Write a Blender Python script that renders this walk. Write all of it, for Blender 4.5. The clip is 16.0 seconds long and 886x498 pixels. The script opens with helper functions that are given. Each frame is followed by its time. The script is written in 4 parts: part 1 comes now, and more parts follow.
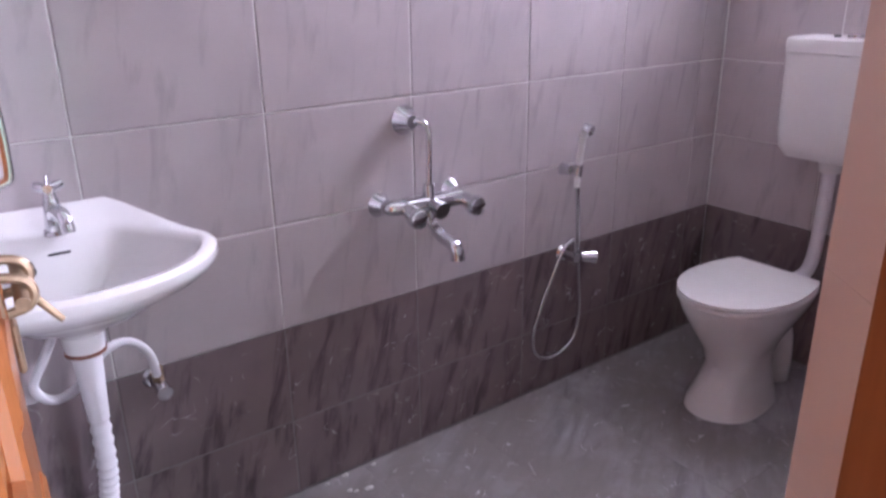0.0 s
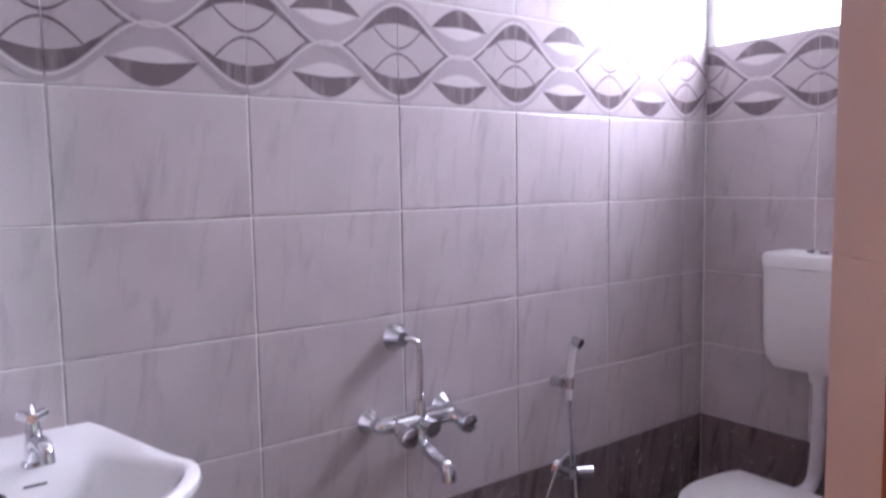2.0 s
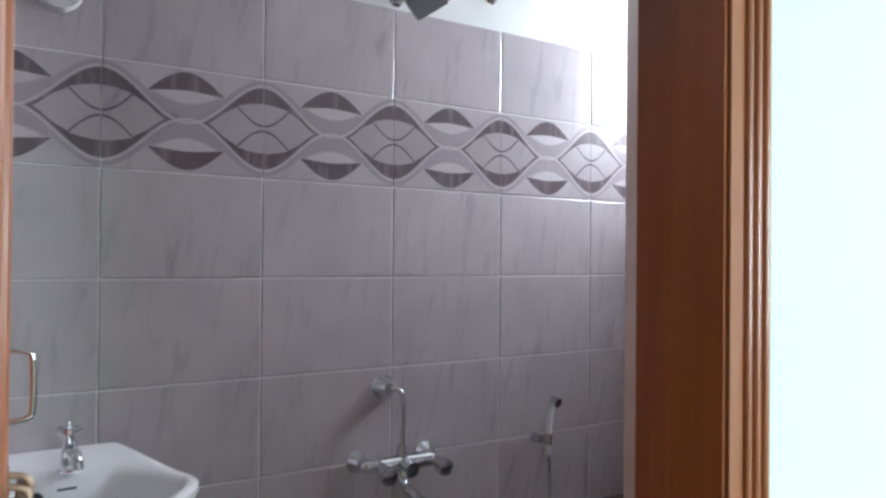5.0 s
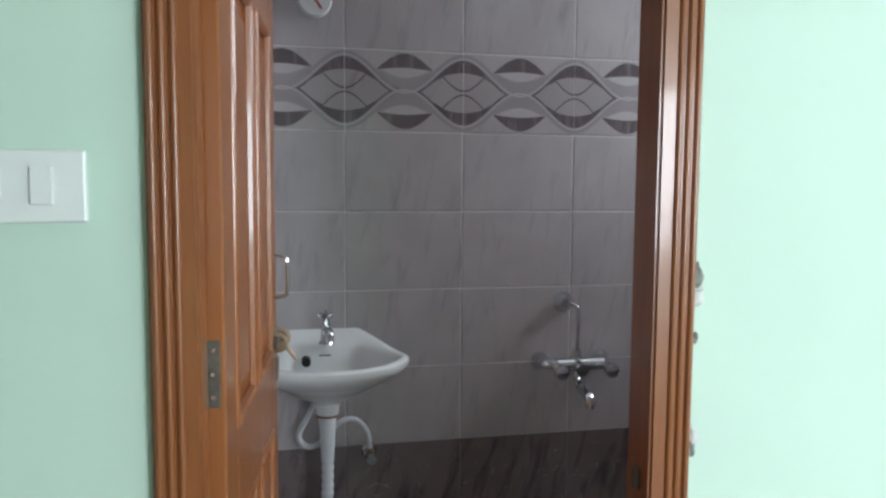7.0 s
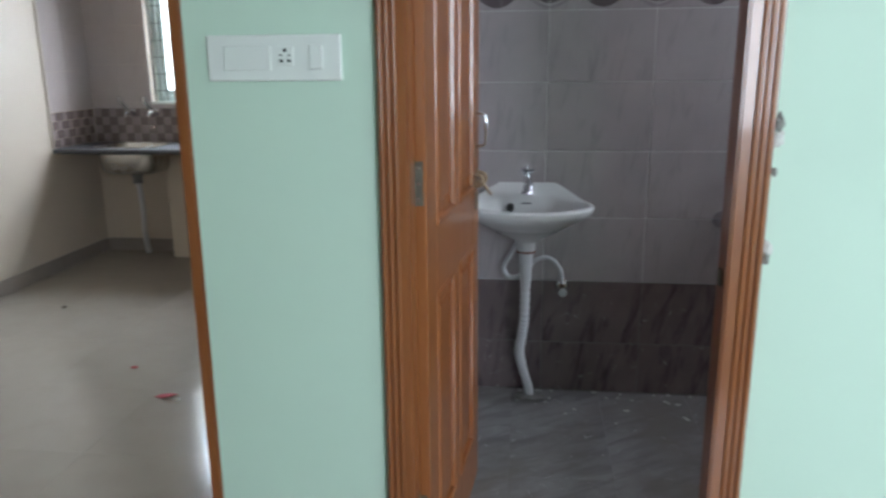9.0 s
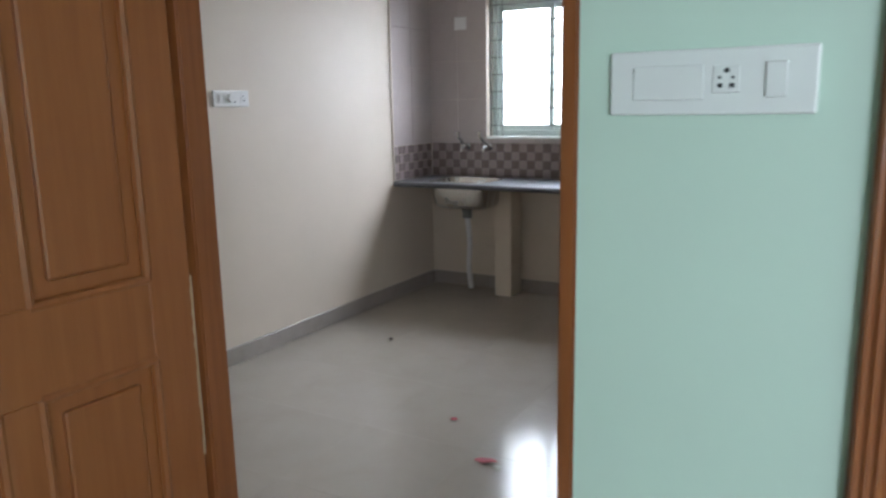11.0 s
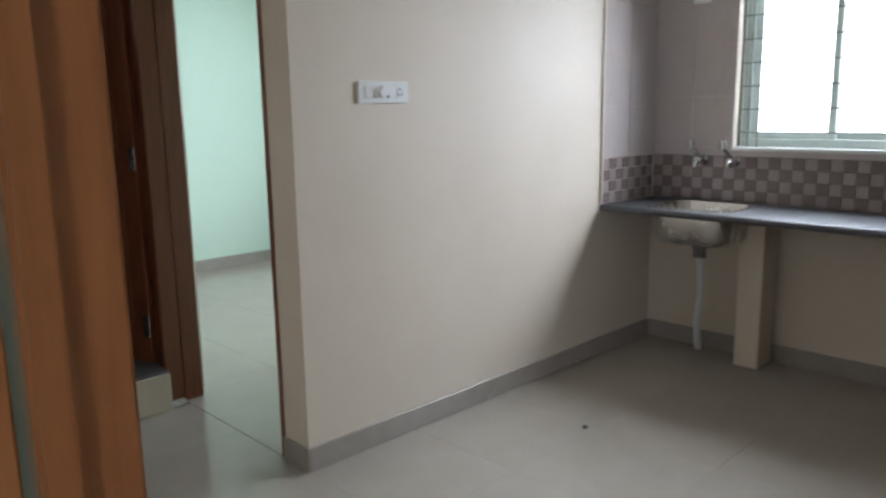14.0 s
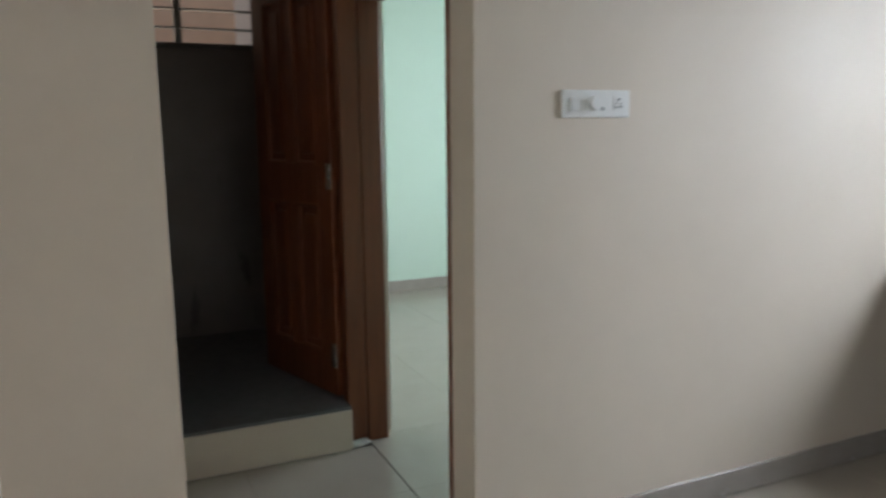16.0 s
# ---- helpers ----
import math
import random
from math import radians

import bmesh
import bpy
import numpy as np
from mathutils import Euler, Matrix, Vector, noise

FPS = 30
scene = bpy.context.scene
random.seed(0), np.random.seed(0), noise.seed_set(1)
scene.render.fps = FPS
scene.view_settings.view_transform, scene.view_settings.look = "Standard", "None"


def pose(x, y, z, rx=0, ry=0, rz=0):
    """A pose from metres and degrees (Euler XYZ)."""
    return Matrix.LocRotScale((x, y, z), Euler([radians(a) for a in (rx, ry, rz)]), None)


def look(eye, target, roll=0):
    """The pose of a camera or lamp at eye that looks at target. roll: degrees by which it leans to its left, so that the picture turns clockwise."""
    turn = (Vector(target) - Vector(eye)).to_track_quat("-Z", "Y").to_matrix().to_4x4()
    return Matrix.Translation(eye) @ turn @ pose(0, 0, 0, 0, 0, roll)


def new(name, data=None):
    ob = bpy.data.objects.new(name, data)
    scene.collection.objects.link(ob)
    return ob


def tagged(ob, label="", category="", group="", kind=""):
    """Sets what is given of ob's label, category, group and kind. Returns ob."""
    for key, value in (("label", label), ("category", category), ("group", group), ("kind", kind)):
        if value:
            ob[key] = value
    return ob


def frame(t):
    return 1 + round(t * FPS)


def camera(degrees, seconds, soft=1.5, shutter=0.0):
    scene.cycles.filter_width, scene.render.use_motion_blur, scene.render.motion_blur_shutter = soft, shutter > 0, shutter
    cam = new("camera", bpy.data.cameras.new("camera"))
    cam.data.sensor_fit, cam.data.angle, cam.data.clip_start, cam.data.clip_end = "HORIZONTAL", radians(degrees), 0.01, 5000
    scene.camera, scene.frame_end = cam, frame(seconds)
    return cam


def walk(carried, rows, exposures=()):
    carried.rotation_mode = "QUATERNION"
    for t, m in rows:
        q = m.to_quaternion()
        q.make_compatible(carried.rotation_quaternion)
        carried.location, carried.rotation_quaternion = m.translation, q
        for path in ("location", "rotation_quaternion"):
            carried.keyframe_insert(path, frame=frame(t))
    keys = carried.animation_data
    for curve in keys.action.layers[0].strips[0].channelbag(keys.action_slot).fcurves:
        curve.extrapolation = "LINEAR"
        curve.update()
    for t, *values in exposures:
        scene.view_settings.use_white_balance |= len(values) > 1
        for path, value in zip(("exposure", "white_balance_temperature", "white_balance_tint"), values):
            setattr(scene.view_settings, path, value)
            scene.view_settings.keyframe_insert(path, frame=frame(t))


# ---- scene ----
cam = camera(61.4, 16.0, 2.6, 0.4)
PATH = [
    (0, (-0.755, -1.781, 1.519), (0.357, -0.266, 0.833), -0.8),
    (0.5, (-0.745, -1.779, 1.498), (0.335, -0.293, 0.706), -0.8),
    (1, (-0.762, -1.797, 1.484), (0.351, -0.275, 0.818), -1.3),
    (1.5, (-0.755, -1.78, 1.547), (0.4, -0.219, 1.07), -0.8),
    (2, (-0.75, -1.785, 1.586), (0.451, -0.196, 1.402), -0.9),
    (2.5, (-0.741, -1.814, 1.585), (0.47, -0.222, 1.588), -0.9),
    (3, (-0.744, -1.801, 1.592), (0.487, -0.235, 1.776), -1.2),
    (5.5, (-0.764, -2.337, 1.57), (0.545, 0.0, 1.499), 0.9),
    (6, (-0.738, -2.487, 1.605), (0.066, -0.66, 1.473), 0.9),
    (6.5, (-0.683, -2.648, 1.61), (-0.132, -0.736, 1.41), 0.2),
    (7, (-0.671, -2.807, 1.603), (-0.257, -0.858, 1.431), 0.4),
    (7.5, (-0.656, -2.982, 1.593), (-0.307, -1.025, 1.376), 0.8),
    (8, (-0.606, -3.119, 1.589), (-0.368, -1.16, 1.265), 0.4),
    (8.5, (-0.524, -3.261, 1.578), (-0.492, -1.306, 1.157), 0.3),
    (9, (-0.514, -3.365, 1.58), (-0.745, -1.437, 1.099), -0.5),
    (9.5, (-0.551, -3.367, 1.582), (-1.02, -1.467, 1.171), -0.6),
    (10, (-0.638, -3.267, 1.572), (-1.323, -1.431, 1.171), -0.8),
    (12.5, (-1.283, -2.351, 1.571), (-2.435, -0.753, 1.222), -1.0),
    (13, (-1.429, -2.166, 1.559), (-2.57, -0.561, 1.209), -0.6),
    (13.5, (-1.526, -1.97, 1.544), (-2.798, -0.466, 1.194), -1.0),
    (14, (-1.621, -1.829, 1.54), (-3.027, -0.455, 1.176), -0.9),
    (14.5, (-1.731, -1.689, 1.536), (-3.22, -0.408, 1.161), -1.0),
    (15, (-1.84, -1.563, 1.537), (-3.381, -0.327, 1.222), -0.2),
    (15.5, (-1.895, -1.451, 1.501), (-3.522, -0.323, 1.217), -0.5),
    (16, (-1.986, -1.269, 1.547), (-3.785, -0.457, 1.226), -0.6),
]
EXPOSURES = [(0, 1.10, 6080, 40), (1.0, 1.22, 6080, 40), (2.0, 0.92, 5980, 38), (3.0, 0.46, 5900, 36), (5.3, 0.16, 6100, 15), (6.0, 0.04, 6200, 12), (7.0, -0.20, 6150, 10), (8.5, -0.50, 6000, 11),
             (10.0, -0.50, 5950, 13), (12.3, -0.36, 5880, 16), (14.0, -0.34, 5920, 13), (16.0, -0.50, 6020, 12)]
walk(cam, [(t, look(eye, target, roll)) for t, eye, target, roll in PATH], EXPOSURES)


FZ = 0.055      # finished floor
CEIL = 2.95
YG, YB = -1.655, -1.400     # green face and bathroom face of the wall with both doors
BX0, BX1 = -1.10, 1.94      # bathroom walls
YK = -1.555                 # kitchen face of that wall
KX0, KX1 = -4.112, -1.20    # kitchen walls
KY = 2.50                   # kitchen window wall
NKY = -0.198                # plane of the second bedroom's doorway
NSY = -1.131                # south side of the nook
TX = -5.20                  # toilet step

world = bpy.data.worlds.new("sky")
scene.world = world
world.use_nodes = True
wn = world.node_tree.nodes
sky = wn.new("ShaderNodeTexSky")
sky.sky_type, sky.sun_disc = "NISHITA", False
sky.sun_elevation, sky.sun_rotation = radians(48), radians(130)
wn["Background"].inputs["Strength"].default_value = 0.10
world.node_tree.links.new(sky.outputs[0], wn["Background"].inputs["Color"])
sun = new("sun", bpy.data.lights.new("sun", "SUN"))
sun.data.energy, sun.data.angle, sun.data.color = 1.0, radians(15), (1.0, 0.96, 0.9)
sun.matrix_world = look((0, 0, 20), (-8.0, 9.0, 2), 0)


def daylight(name, eye, target, w, h, watts, colour=(0.88, 0.95, 1.0)):
    lamp = new(name, bpy.data.lights.new(name, "AREA"))
    lamp.data.shape, lamp.data.size, lamp.data.size_y = "RECTANGLE", w, h
    lamp.data.energy, lamp.data.color = watts, colour
    lamp.matrix_world = look(eye, target)
    return lamp


daylight("kitchen_window_light", (-3.11, KY + 0.62, 2.10), (-3.11, KY - 0.6, 1.0), 1.1, 1.1, 222)
daylight("bathroom_window_light", (BX1 + 0.40, -0.36, 2.50), (0, -0.36, 1.35), 0.64, 0.6, 64)
daylight("bedroom_window_light", (1.45, -5.62, 1.72), (1.45, -1.6, 0.3), 1.5, 1.3, 212)
# lamp behind an unseen window, added to brighten the second bedroom
daylight("unseen_window_light_far", (-6.2, 3.50, 1.78), (-6.2, 0, 0.4), 1.5, 1.3, 130)
daylight("toilet_window_light", (-7.02, -0.80, 2.33), (-5, -0.80, 2.2), 0.75, 0.5, 1.8, (1.0, 0.74, 0.52))


# materials
def material(name, colour, rough=0.5, metal=0.0, grain=0.0, scale=8.0, bump=0.0, bump_scale=60.0, colour2=None, stretch=(1, 1, 1), spec=0.5, coat=0.0, space="Object"):
    m = bpy.data.materials.new(name)
    m.use_nodes = True
    n, l = m.node_tree.nodes, m.node_tree.links
    b = n["Principled BSDF"]
    b.inputs["Roughness"].default_value, b.inputs["Metallic"].default_value = rough, metal
    b.inputs["Specular IOR Level"].default_value, b.inputs["Coat Weight"].default_value = spec, coat
    b.inputs["Coat Roughness"].default_value = 0.08
    b.inputs["Base Color"].default_value = (*colour, 1)
    co = n.new("ShaderNodeTexCoord")
    mp = n.new("ShaderNodeMapping")
    mp.inputs["Scale"].default_value = stretch
    l.new(co.outputs[space], mp.inputs["Vector"])
    if grain:
        t = n.new("ShaderNodeTexNoise")
        t.inputs["Scale"].default_value, t.inputs["Detail"].default_value, t.inputs["Roughness"].default_value = scale, 6, 0.62
        l.new(mp.outputs[0], t.inputs["Vector"])
        r = n.new("ShaderNodeValToRGB")
        r.color_ramp.elements[0].position, r.color_ramp.elements[1].position = 0.30, 0.72
        c2 = colour2 or tuple(c * (1 - grain) for c in colour)
        r.color_ramp.elements[0].color, r.color_ramp.elements[1].color = (*c2, 1), (*colour, 1)
        l.new(t.outputs["Fac"], r.inputs[0])
        l.new(r.outputs[0], b.inputs["Base Color"])
        rr = n.new("ShaderNodeMapRange")
        rr.inputs["To Min"].default_value, rr.inputs["To Max"].default_value = rough * 1.25, rough * 0.8
        l.new(t.outputs["Fac"], rr.inputs["Value"])
        l.new(rr.outputs[0], b.inputs["Roughness"])
    if bump:
        t2 = n.new("ShaderNodeTexNoise")
        t2.inputs["Scale"].default_value, t2.inputs["Detail"].default_value = bump_scale, 4
        l.new(mp.outputs[0], t2.inputs["Vector"])
        bp = n.new("ShaderNodeBump")
        bp.inputs["Strength"].default_value, bp.inputs["Distance"].default_value = bump, 0.002
        l.new(t2.outputs["Fac"], bp.inputs["Height"])
        l.new(bp.outputs[0], b.inputs["Normal"])
    return m


def tile_material(name, base, vein, cloud, rough, lean=0.35, veins=(0.62, 0.70), density=7.0, bump=0.15, dirt=None, scuffs=0.0, emboss=0.0):
    """Glazed tile: clouded ground with thin streaks that lean off the upright, shifted from tile to tile."""
    m = bpy.data.materials.new(name)
    m.use_nodes = True
    n, l = m.node_tree.nodes, m.node_tree.links
    b = n["Principled BSDF"]
    b.inputs["Roughness"].default_value = rough
    co, info = n.new("ShaderNodeTexCoord"), n.new("ShaderNodeObjectInfo")
    mul = n.new("ShaderNodeVectorMath")
    mul.operation = "MULTIPLY_ADD"
    comb = n.new("ShaderNodeCombineXYZ")
    l.new(info.outputs["Random"], comb.inputs[0]), l.new(info.outputs["Random"], comb.inputs[1])
    l.new(comb.outputs[0], mul.inputs[0])
    mul.inputs[1].default_value = (37, 53, 0)
    l.new(co.outputs["Object"], mul.inputs[2])
    mp = n.new("ShaderNodeMapping")
    mp.inputs["Rotation"].default_value = (0, 0, lean)
    l.new(mul.outputs[0], mp.inputs["Vector"])
    st = n.new("ShaderNodeMapping")
    st.inputs["Scale"].default_value = (density, 1.6, 1)
    l.new(mp.outputs[0], st.inputs["Vector"])
    t = n.new("ShaderNodeTexNoise")
    t.inputs["Scale"].default_value, t.inputs["Detail"].default_value, t.inputs["Roughness"].default_value, t.inputs["Distortion"].default_value = 2.2, 5, 0.58, 0.4
    l.new(st.outputs[0], t.inputs["Vector"])
    r = n.new("ShaderNodeValToRGB")
    r.color_ramp.elements[0].position, r.color_ramp.elements[1].position = veins
    r.color_ramp.elements[0].color, r.color_ramp.elements[1].color = (0, 0, 0, 1), (1, 1, 1, 1)
    l.new(t.outputs["Fac"], r.inputs[0])
    c = n.new("ShaderNodeTexNoise")
    c.inputs["Scale"].default_value, c.inputs["Detail"].default_value = 5, 5
    l.new(mul.outputs[0], c.inputs["Vector"])
    cr = n.new("ShaderNodeValToRGB")
    cr.color_ramp.elements[0].position, cr.color_ramp.elements[1].position = 0.32, 0.7
    cr.color_ramp.elements[0].color, cr.color_ramp.elements[1].color = (*cloud, 1), (*base, 1)
    l.new(c.outputs["Fac"], cr.inputs[0])
    mix = n.new("ShaderNodeMix")
    mix.data_type = "RGBA"
    l.new(r.outputs[0], mix.inputs[0]), l.new(cr.outputs[0], mix.inputs[6])
    mix.inputs[7].default_value = (*vein, 1)
    out = mix.outputs[2]
    if dirt:
        geo, dn, dr, dm = n.new("ShaderNodeNewGeometry"), n.new("ShaderNodeTexNoise"), n.new("ShaderNodeValToRGB"), n.new("ShaderNodeMix")
        dn.inputs["Scale"].default_value, dn.inputs["Detail"].default_value, dn.inputs["Roughness"].default_value = 2.1, 9, 0.68
        dr.color_ramp.elements[0].position, dr.color_ramp.elements[1].position = 0.40, 0.60
        dr.color_ramp.elements[1].color = (0.85, 0.85, 0.85, 1)
        dm.data_type = "RGBA"
        dm.inputs[7].default_value = (*dirt, 1)
        l.new(geo.outputs["Position"], dn.inputs["Vector"]), l.new(dn.outputs["Fac"], dr.inputs[0])
        l.new(dr.outputs[0], dm.inputs[0]), l.new(out, dm.inputs[6])
        out = dm.outputs[2]
    if scuffs:
        # thin pale scratches and plaster smears, in patches
        sn, pn, band, cut, both, sm = [n.new(k) for k in ("ShaderNodeTexNoise", "ShaderNodeTexNoise", "ShaderNodeMath", "ShaderNodeMapRange", "ShaderNodeMath", "ShaderNodeMix")]
        sn.inputs["Scale"].default_value, sn.inputs["Detail"].default_value, sn.inputs["Distortion"].default_value = 9, 2, 0.6
        pn.inputs["Scale"].default_value, pn.inputs["Detail"].default_value = 17, 4
        band.operation, band.inputs[1].default_value, band.inputs[2].default_value = "COMPARE", 0.5, 0.006
        cut.inputs["From Min"].default_value, cut.inputs["From Max"].default_value = 0.54, 0.66
        both.operation = "MULTIPLY"
        sm.data_type = "RGBA"
        sm.inputs[7].default_value = (scuffs, scuffs * 0.97, scuffs * 0.97, 1)
        l.new(mul.outputs[0], sn.inputs["Vector"]), l.new(mul.outputs[0], pn.inputs["Vector"])
        l.new(sn.outputs["Fac"], band.inputs[0]), l.new(pn.outputs["Fac"], cut.inputs["Value"])
        l.new(band.outputs[0], both.inputs[0]), l.new(cut.outputs[0], both.inputs[1])
        l.new(both.outputs[0], sm.inputs[0]), l.new(out, sm.inputs[6])
        out = sm.outputs[2]
    l.new(out, b.inputs["Base Color"])
    bp = n.new("ShaderNodeBump")
    bp.inputs["Strength"].default_value, bp.inputs["Distance"].default_value = bump, 0.002
    l.new(c.outputs["Fac"], bp.inputs["Height"])
    l.new(bp.outputs[0], b.inputs["Normal"])
    if emboss:
        vb = n.new("ShaderNodeBump")
        vb.inputs["Strength"].default_value, vb.inputs["Distance"].default_value = emboss, 0.003
        l.new(t.outputs["Fac"], vb.inputs["Height"]), l.new(bp.outputs[0], vb.inputs["Normal"])
        l.new(vb.outputs[0], b.inputs["Normal"])
    return m


def wood_material(name, light, dark, rough=0.32, coat=0.35):
    m = material(name, light, rough, grain=0.5, colour2=dark, scale=5.0, stretch=(9, 9, 0.55), bump=0.12, bump_scale=14, coat=coat)
    return m


M_LIGHT = tile_material("light_marble_tile", (0.53, 0.485, 0.487), (0.37, 0.33, 0.338), (0.47, 0.428, 0.434), 0.10, lean=0.16, veins=(0.54, 0.78), density=10, bump=0.08, emboss=0.16)
M_DARK = tile_material("dark_marble_tile", (0.235, 0.185, 0.185), (0.10, 0.078, 0.082), (0.185, 0.145, 0.147), 0.17, lean=0.22, veins=(0.50, 0.66), density=8, scuffs=0.42, emboss=0.12)
M_BEIGE = tile_material("beige_reveal_tile", (0.62, 0.50, 0.42), (0.42, 0.31, 0.25), (0.57, 0.45, 0.38), 0.3)
M_GROUT = material("pale_grout", (0.49, 0.45, 0.457), 0.85, grain=0.2, scale=30)
M_GROUT_D = material("grey_grout", (0.25, 0.225, 0.225), 0.9, grain=0.3, scale=30)
M_FLOORG = material("floor_grout", (0.25, 0.24, 0.235), 0.9, grain=0.3, scale=30)
M_BATHFLOOR = tile_material("slate_grey_floor_tile", (0.33, 0.32, 0.325), (0.17, 0.162, 0.165), (0.25, 0.24, 0.24), 0.34, lean=1.0, veins=(0.45, 0.66), density=8, bump=0.4, dirt=(0.185, 0.165, 0.15), scuffs=0.5)
M_VITR = tile_material("cream_vitrified_tile", (0.375, 0.334, 0.285), (0.34, 0.30, 0.256), (0.356, 0.316, 0.27), 0.12, veins=(0.5, 0.8), density=1.5, bump=0.015)
M_VITR_G = material("floor_joint", (0.34, 0.30, 0.256), 0.8, grain=0.2)
M_SKIRT = material("taupe_skirting_tile", (0.36, 0.32, 0.285), 0.25, grain=0.15, scale=9)
M_GREEN = material("mint_green_wall_paint", (0.60, 0.74, 0.63), 0.62, grain=0.07, scale=1.6, bump=0.22, bump_scale=120, space="Generated")
M_CREAM = material("cream_wall_paint", (0.66, 0.575, 0.475), 0.6, grain=0.06, scale=1.6, bump=0.22, bump_scale=120)
M_WHITE = material("white_ceiling_paint", (0.80, 0.82, 0.78), 0.75, grain=0.05, scale=2, bump=0.2, bump_scale=90)
M_PLASTER = material("grey_cement_plaster", (0.30, 0.29, 0.27), 0.9, grain=0.4, scale=14, bump=0.5)
M_WOOD = wood_material("varnished_teak", (0.33, 0.114, 0.034), (0.27, 0.088, 0.025))
M_WOODF = wood_material("varnished_teak_frame", (0.30, 0.098, 0.029), (0.215, 0.066, 0.018))
M_WOODD = wood_material("dark_red_brown_wood", (0.195, 0.060, 0.021), (0.125, 0.036, 0.012), rough=0.45, coat=0.1)
M_RAW = wood_material("chipped_bare_wood", (0.55, 0.40, 0.26), (0.36, 0.24, 0.14), rough=0.8, coat=0)
M_CERAMIC = material("white_ceramic", (0.80, 0.80, 0.79), 0.10, grain=0.04, scale=3, coat=0.3)
M_PLASTIC = material("white_plastic", (0.80, 0.80, 0.78), 0.32, grain=0.05, scale=6)
M_PVC = material("white_pvc_pipe", (0.76, 0.76, 0.78), 0.4, grain=0.08, scale=20)
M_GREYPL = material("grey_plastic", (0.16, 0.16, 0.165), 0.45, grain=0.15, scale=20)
M_CHROME = material("chrome", (0.70, 0.71, 0.73), 0.06, 1.0, grain=0.08, scale=12)
M_STEEL = material("brushed_stainless_steel", (0.60, 0.585, 0.55), 0.26, 1.0, grain=0.12, scale=6, stretch=(1, 12, 1))
M_BRASS = material("tarnished_brass", (0.40, 0.29, 0.19), 0.5, 0.75, grain=0.45, scale=35)
M_IRON = material("dull_iron", (0.24, 0.22, 0.19), 0.5, 0.9, grain=0.4, scale=40)
M_RUBBER = material("red_brown_washer", (0.22, 0.07, 0.04), 0.7, grain=0.3, scale=30)
M_BLACK = material("black_hole", (0.012, 0.012, 0.012), 0.6, grain=0.2)
M_GRANITE = material("black_granite", (0.105, 0.107, 0.115), 0.42, grain=0.6, scale=180)
M_ALU = material("powder_coated_window_frame", (0.62, 0.70, 0.66), 0.4, grain=0.06)
M_BARS = material("painted_grille_bar", (0.26, 0.29, 0.27), 0.45, 0.3, grain=0.2, scale=30)
M_CHK_A = material("pink_beige_mosaic", (0.37, 0.305, 0.29), 0.22, grain=0.15, scale=40)
M_CHK_B = material("brown_mosaic", (0.235, 0.182, 0.17), 0.22, grain=0.25, scale=40)
M_KTILE = tile_material("pale_kitchen_tile", (0.52, 0.46, 0.44), (0.48, 0.42, 0.40), (0.50, 0.44, 0.42), 0.10, veins=(0.5, 0.8), bump=0.03)
M_M_DARK = tile_material("border_dark", (0.165, 0.135, 0.14), (0.27, 0.23, 0.235), (0.135, 0.11, 0.115), 0.18, lean=0, density=14, veins=(0.5, 0.7))
M_M_MID = tile_material("border_mid", (0.42, 0.375, 0.385), (0.31, 0.27, 0.28), (0.37, 0.33, 0.34), 0.16)
M_M_LITE = material("border_light", (0.60, 0.56, 0.565), 0.18, grain=0.08, scale=20)
M_M_FILL = tile_material("border_fill", (0.46, 0.415, 0.42), (0.37, 0.33, 0.335), (0.42, 0.38, 0.385), 0.18)
M_RED = material("red_paper", (0.42, 0.02, 0.04), 0.6, grain=0.3, scale=60)
M_DIRT = material("brown_dirt", (0.07, 0.055, 0.045), 0.9, grain=0.4, scale=80)
M_CHIP = material("white_plaster_chip", (0.70, 0.69, 0.66), 0.9, grain=0.2, scale=60)
M_TEXT = material("dark_print", (0.05, 0.05, 0.06), 0.5)
M_PEACH = material("peach_outer_wall", (0.72, 0.47, 0.30), 0.8, grain=0.15, scale=3)
# tile colour kept dark to carry the dimness of the toilet
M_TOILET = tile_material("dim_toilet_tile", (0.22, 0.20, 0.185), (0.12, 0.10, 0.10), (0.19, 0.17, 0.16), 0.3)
M_GLASS = bpy.data.materials.new("window_glass")
M_GLASS.use_nodes = True
_g = M_GLASS.node_tree.nodes["Principled BSDF"]
_g.inputs["Transmission Weight"].default_value, _g.inputs["Roughness"].default_value, _g.inputs["IOR"].default_value = 1.0, 0.02, 1.45


# mesh helpers
def box(bm, x0, x1, y0, y1, z0, z1, bevel=0.0, seg=1):
    r = bmesh.ops.create_cube(bm, size=1, matrix=Matrix.LocRotScale(((x0 + x1) / 2, (y0 + y1) / 2, (z0 + z1) / 2), None, (x1 - x0, y1 - y0, z1 - z0)))
    if bevel:
        edges = {e for v in r["verts"] for e in v.link_edges}
        bmesh.ops.bevel(bm, geom=list(edges), offset=bevel, segments=seg, profile=0.5, affect="EDGES")
    return bm


def cyl(bm, a, b, r, r2=None, n=20, caps=True):
    a, b = Vector(a), Vector(b)
    m = Matrix.Translation((a + b) / 2) @ (b - a).to_track_quat("Z", "Y").to_matrix().to_4x4()
    bmesh.ops.create_cone(bm, cap_ends=caps, segments=n, radius1=r, radius2=r if r2 is None else r2, depth=(b - a).length, matrix=m)
    return bm


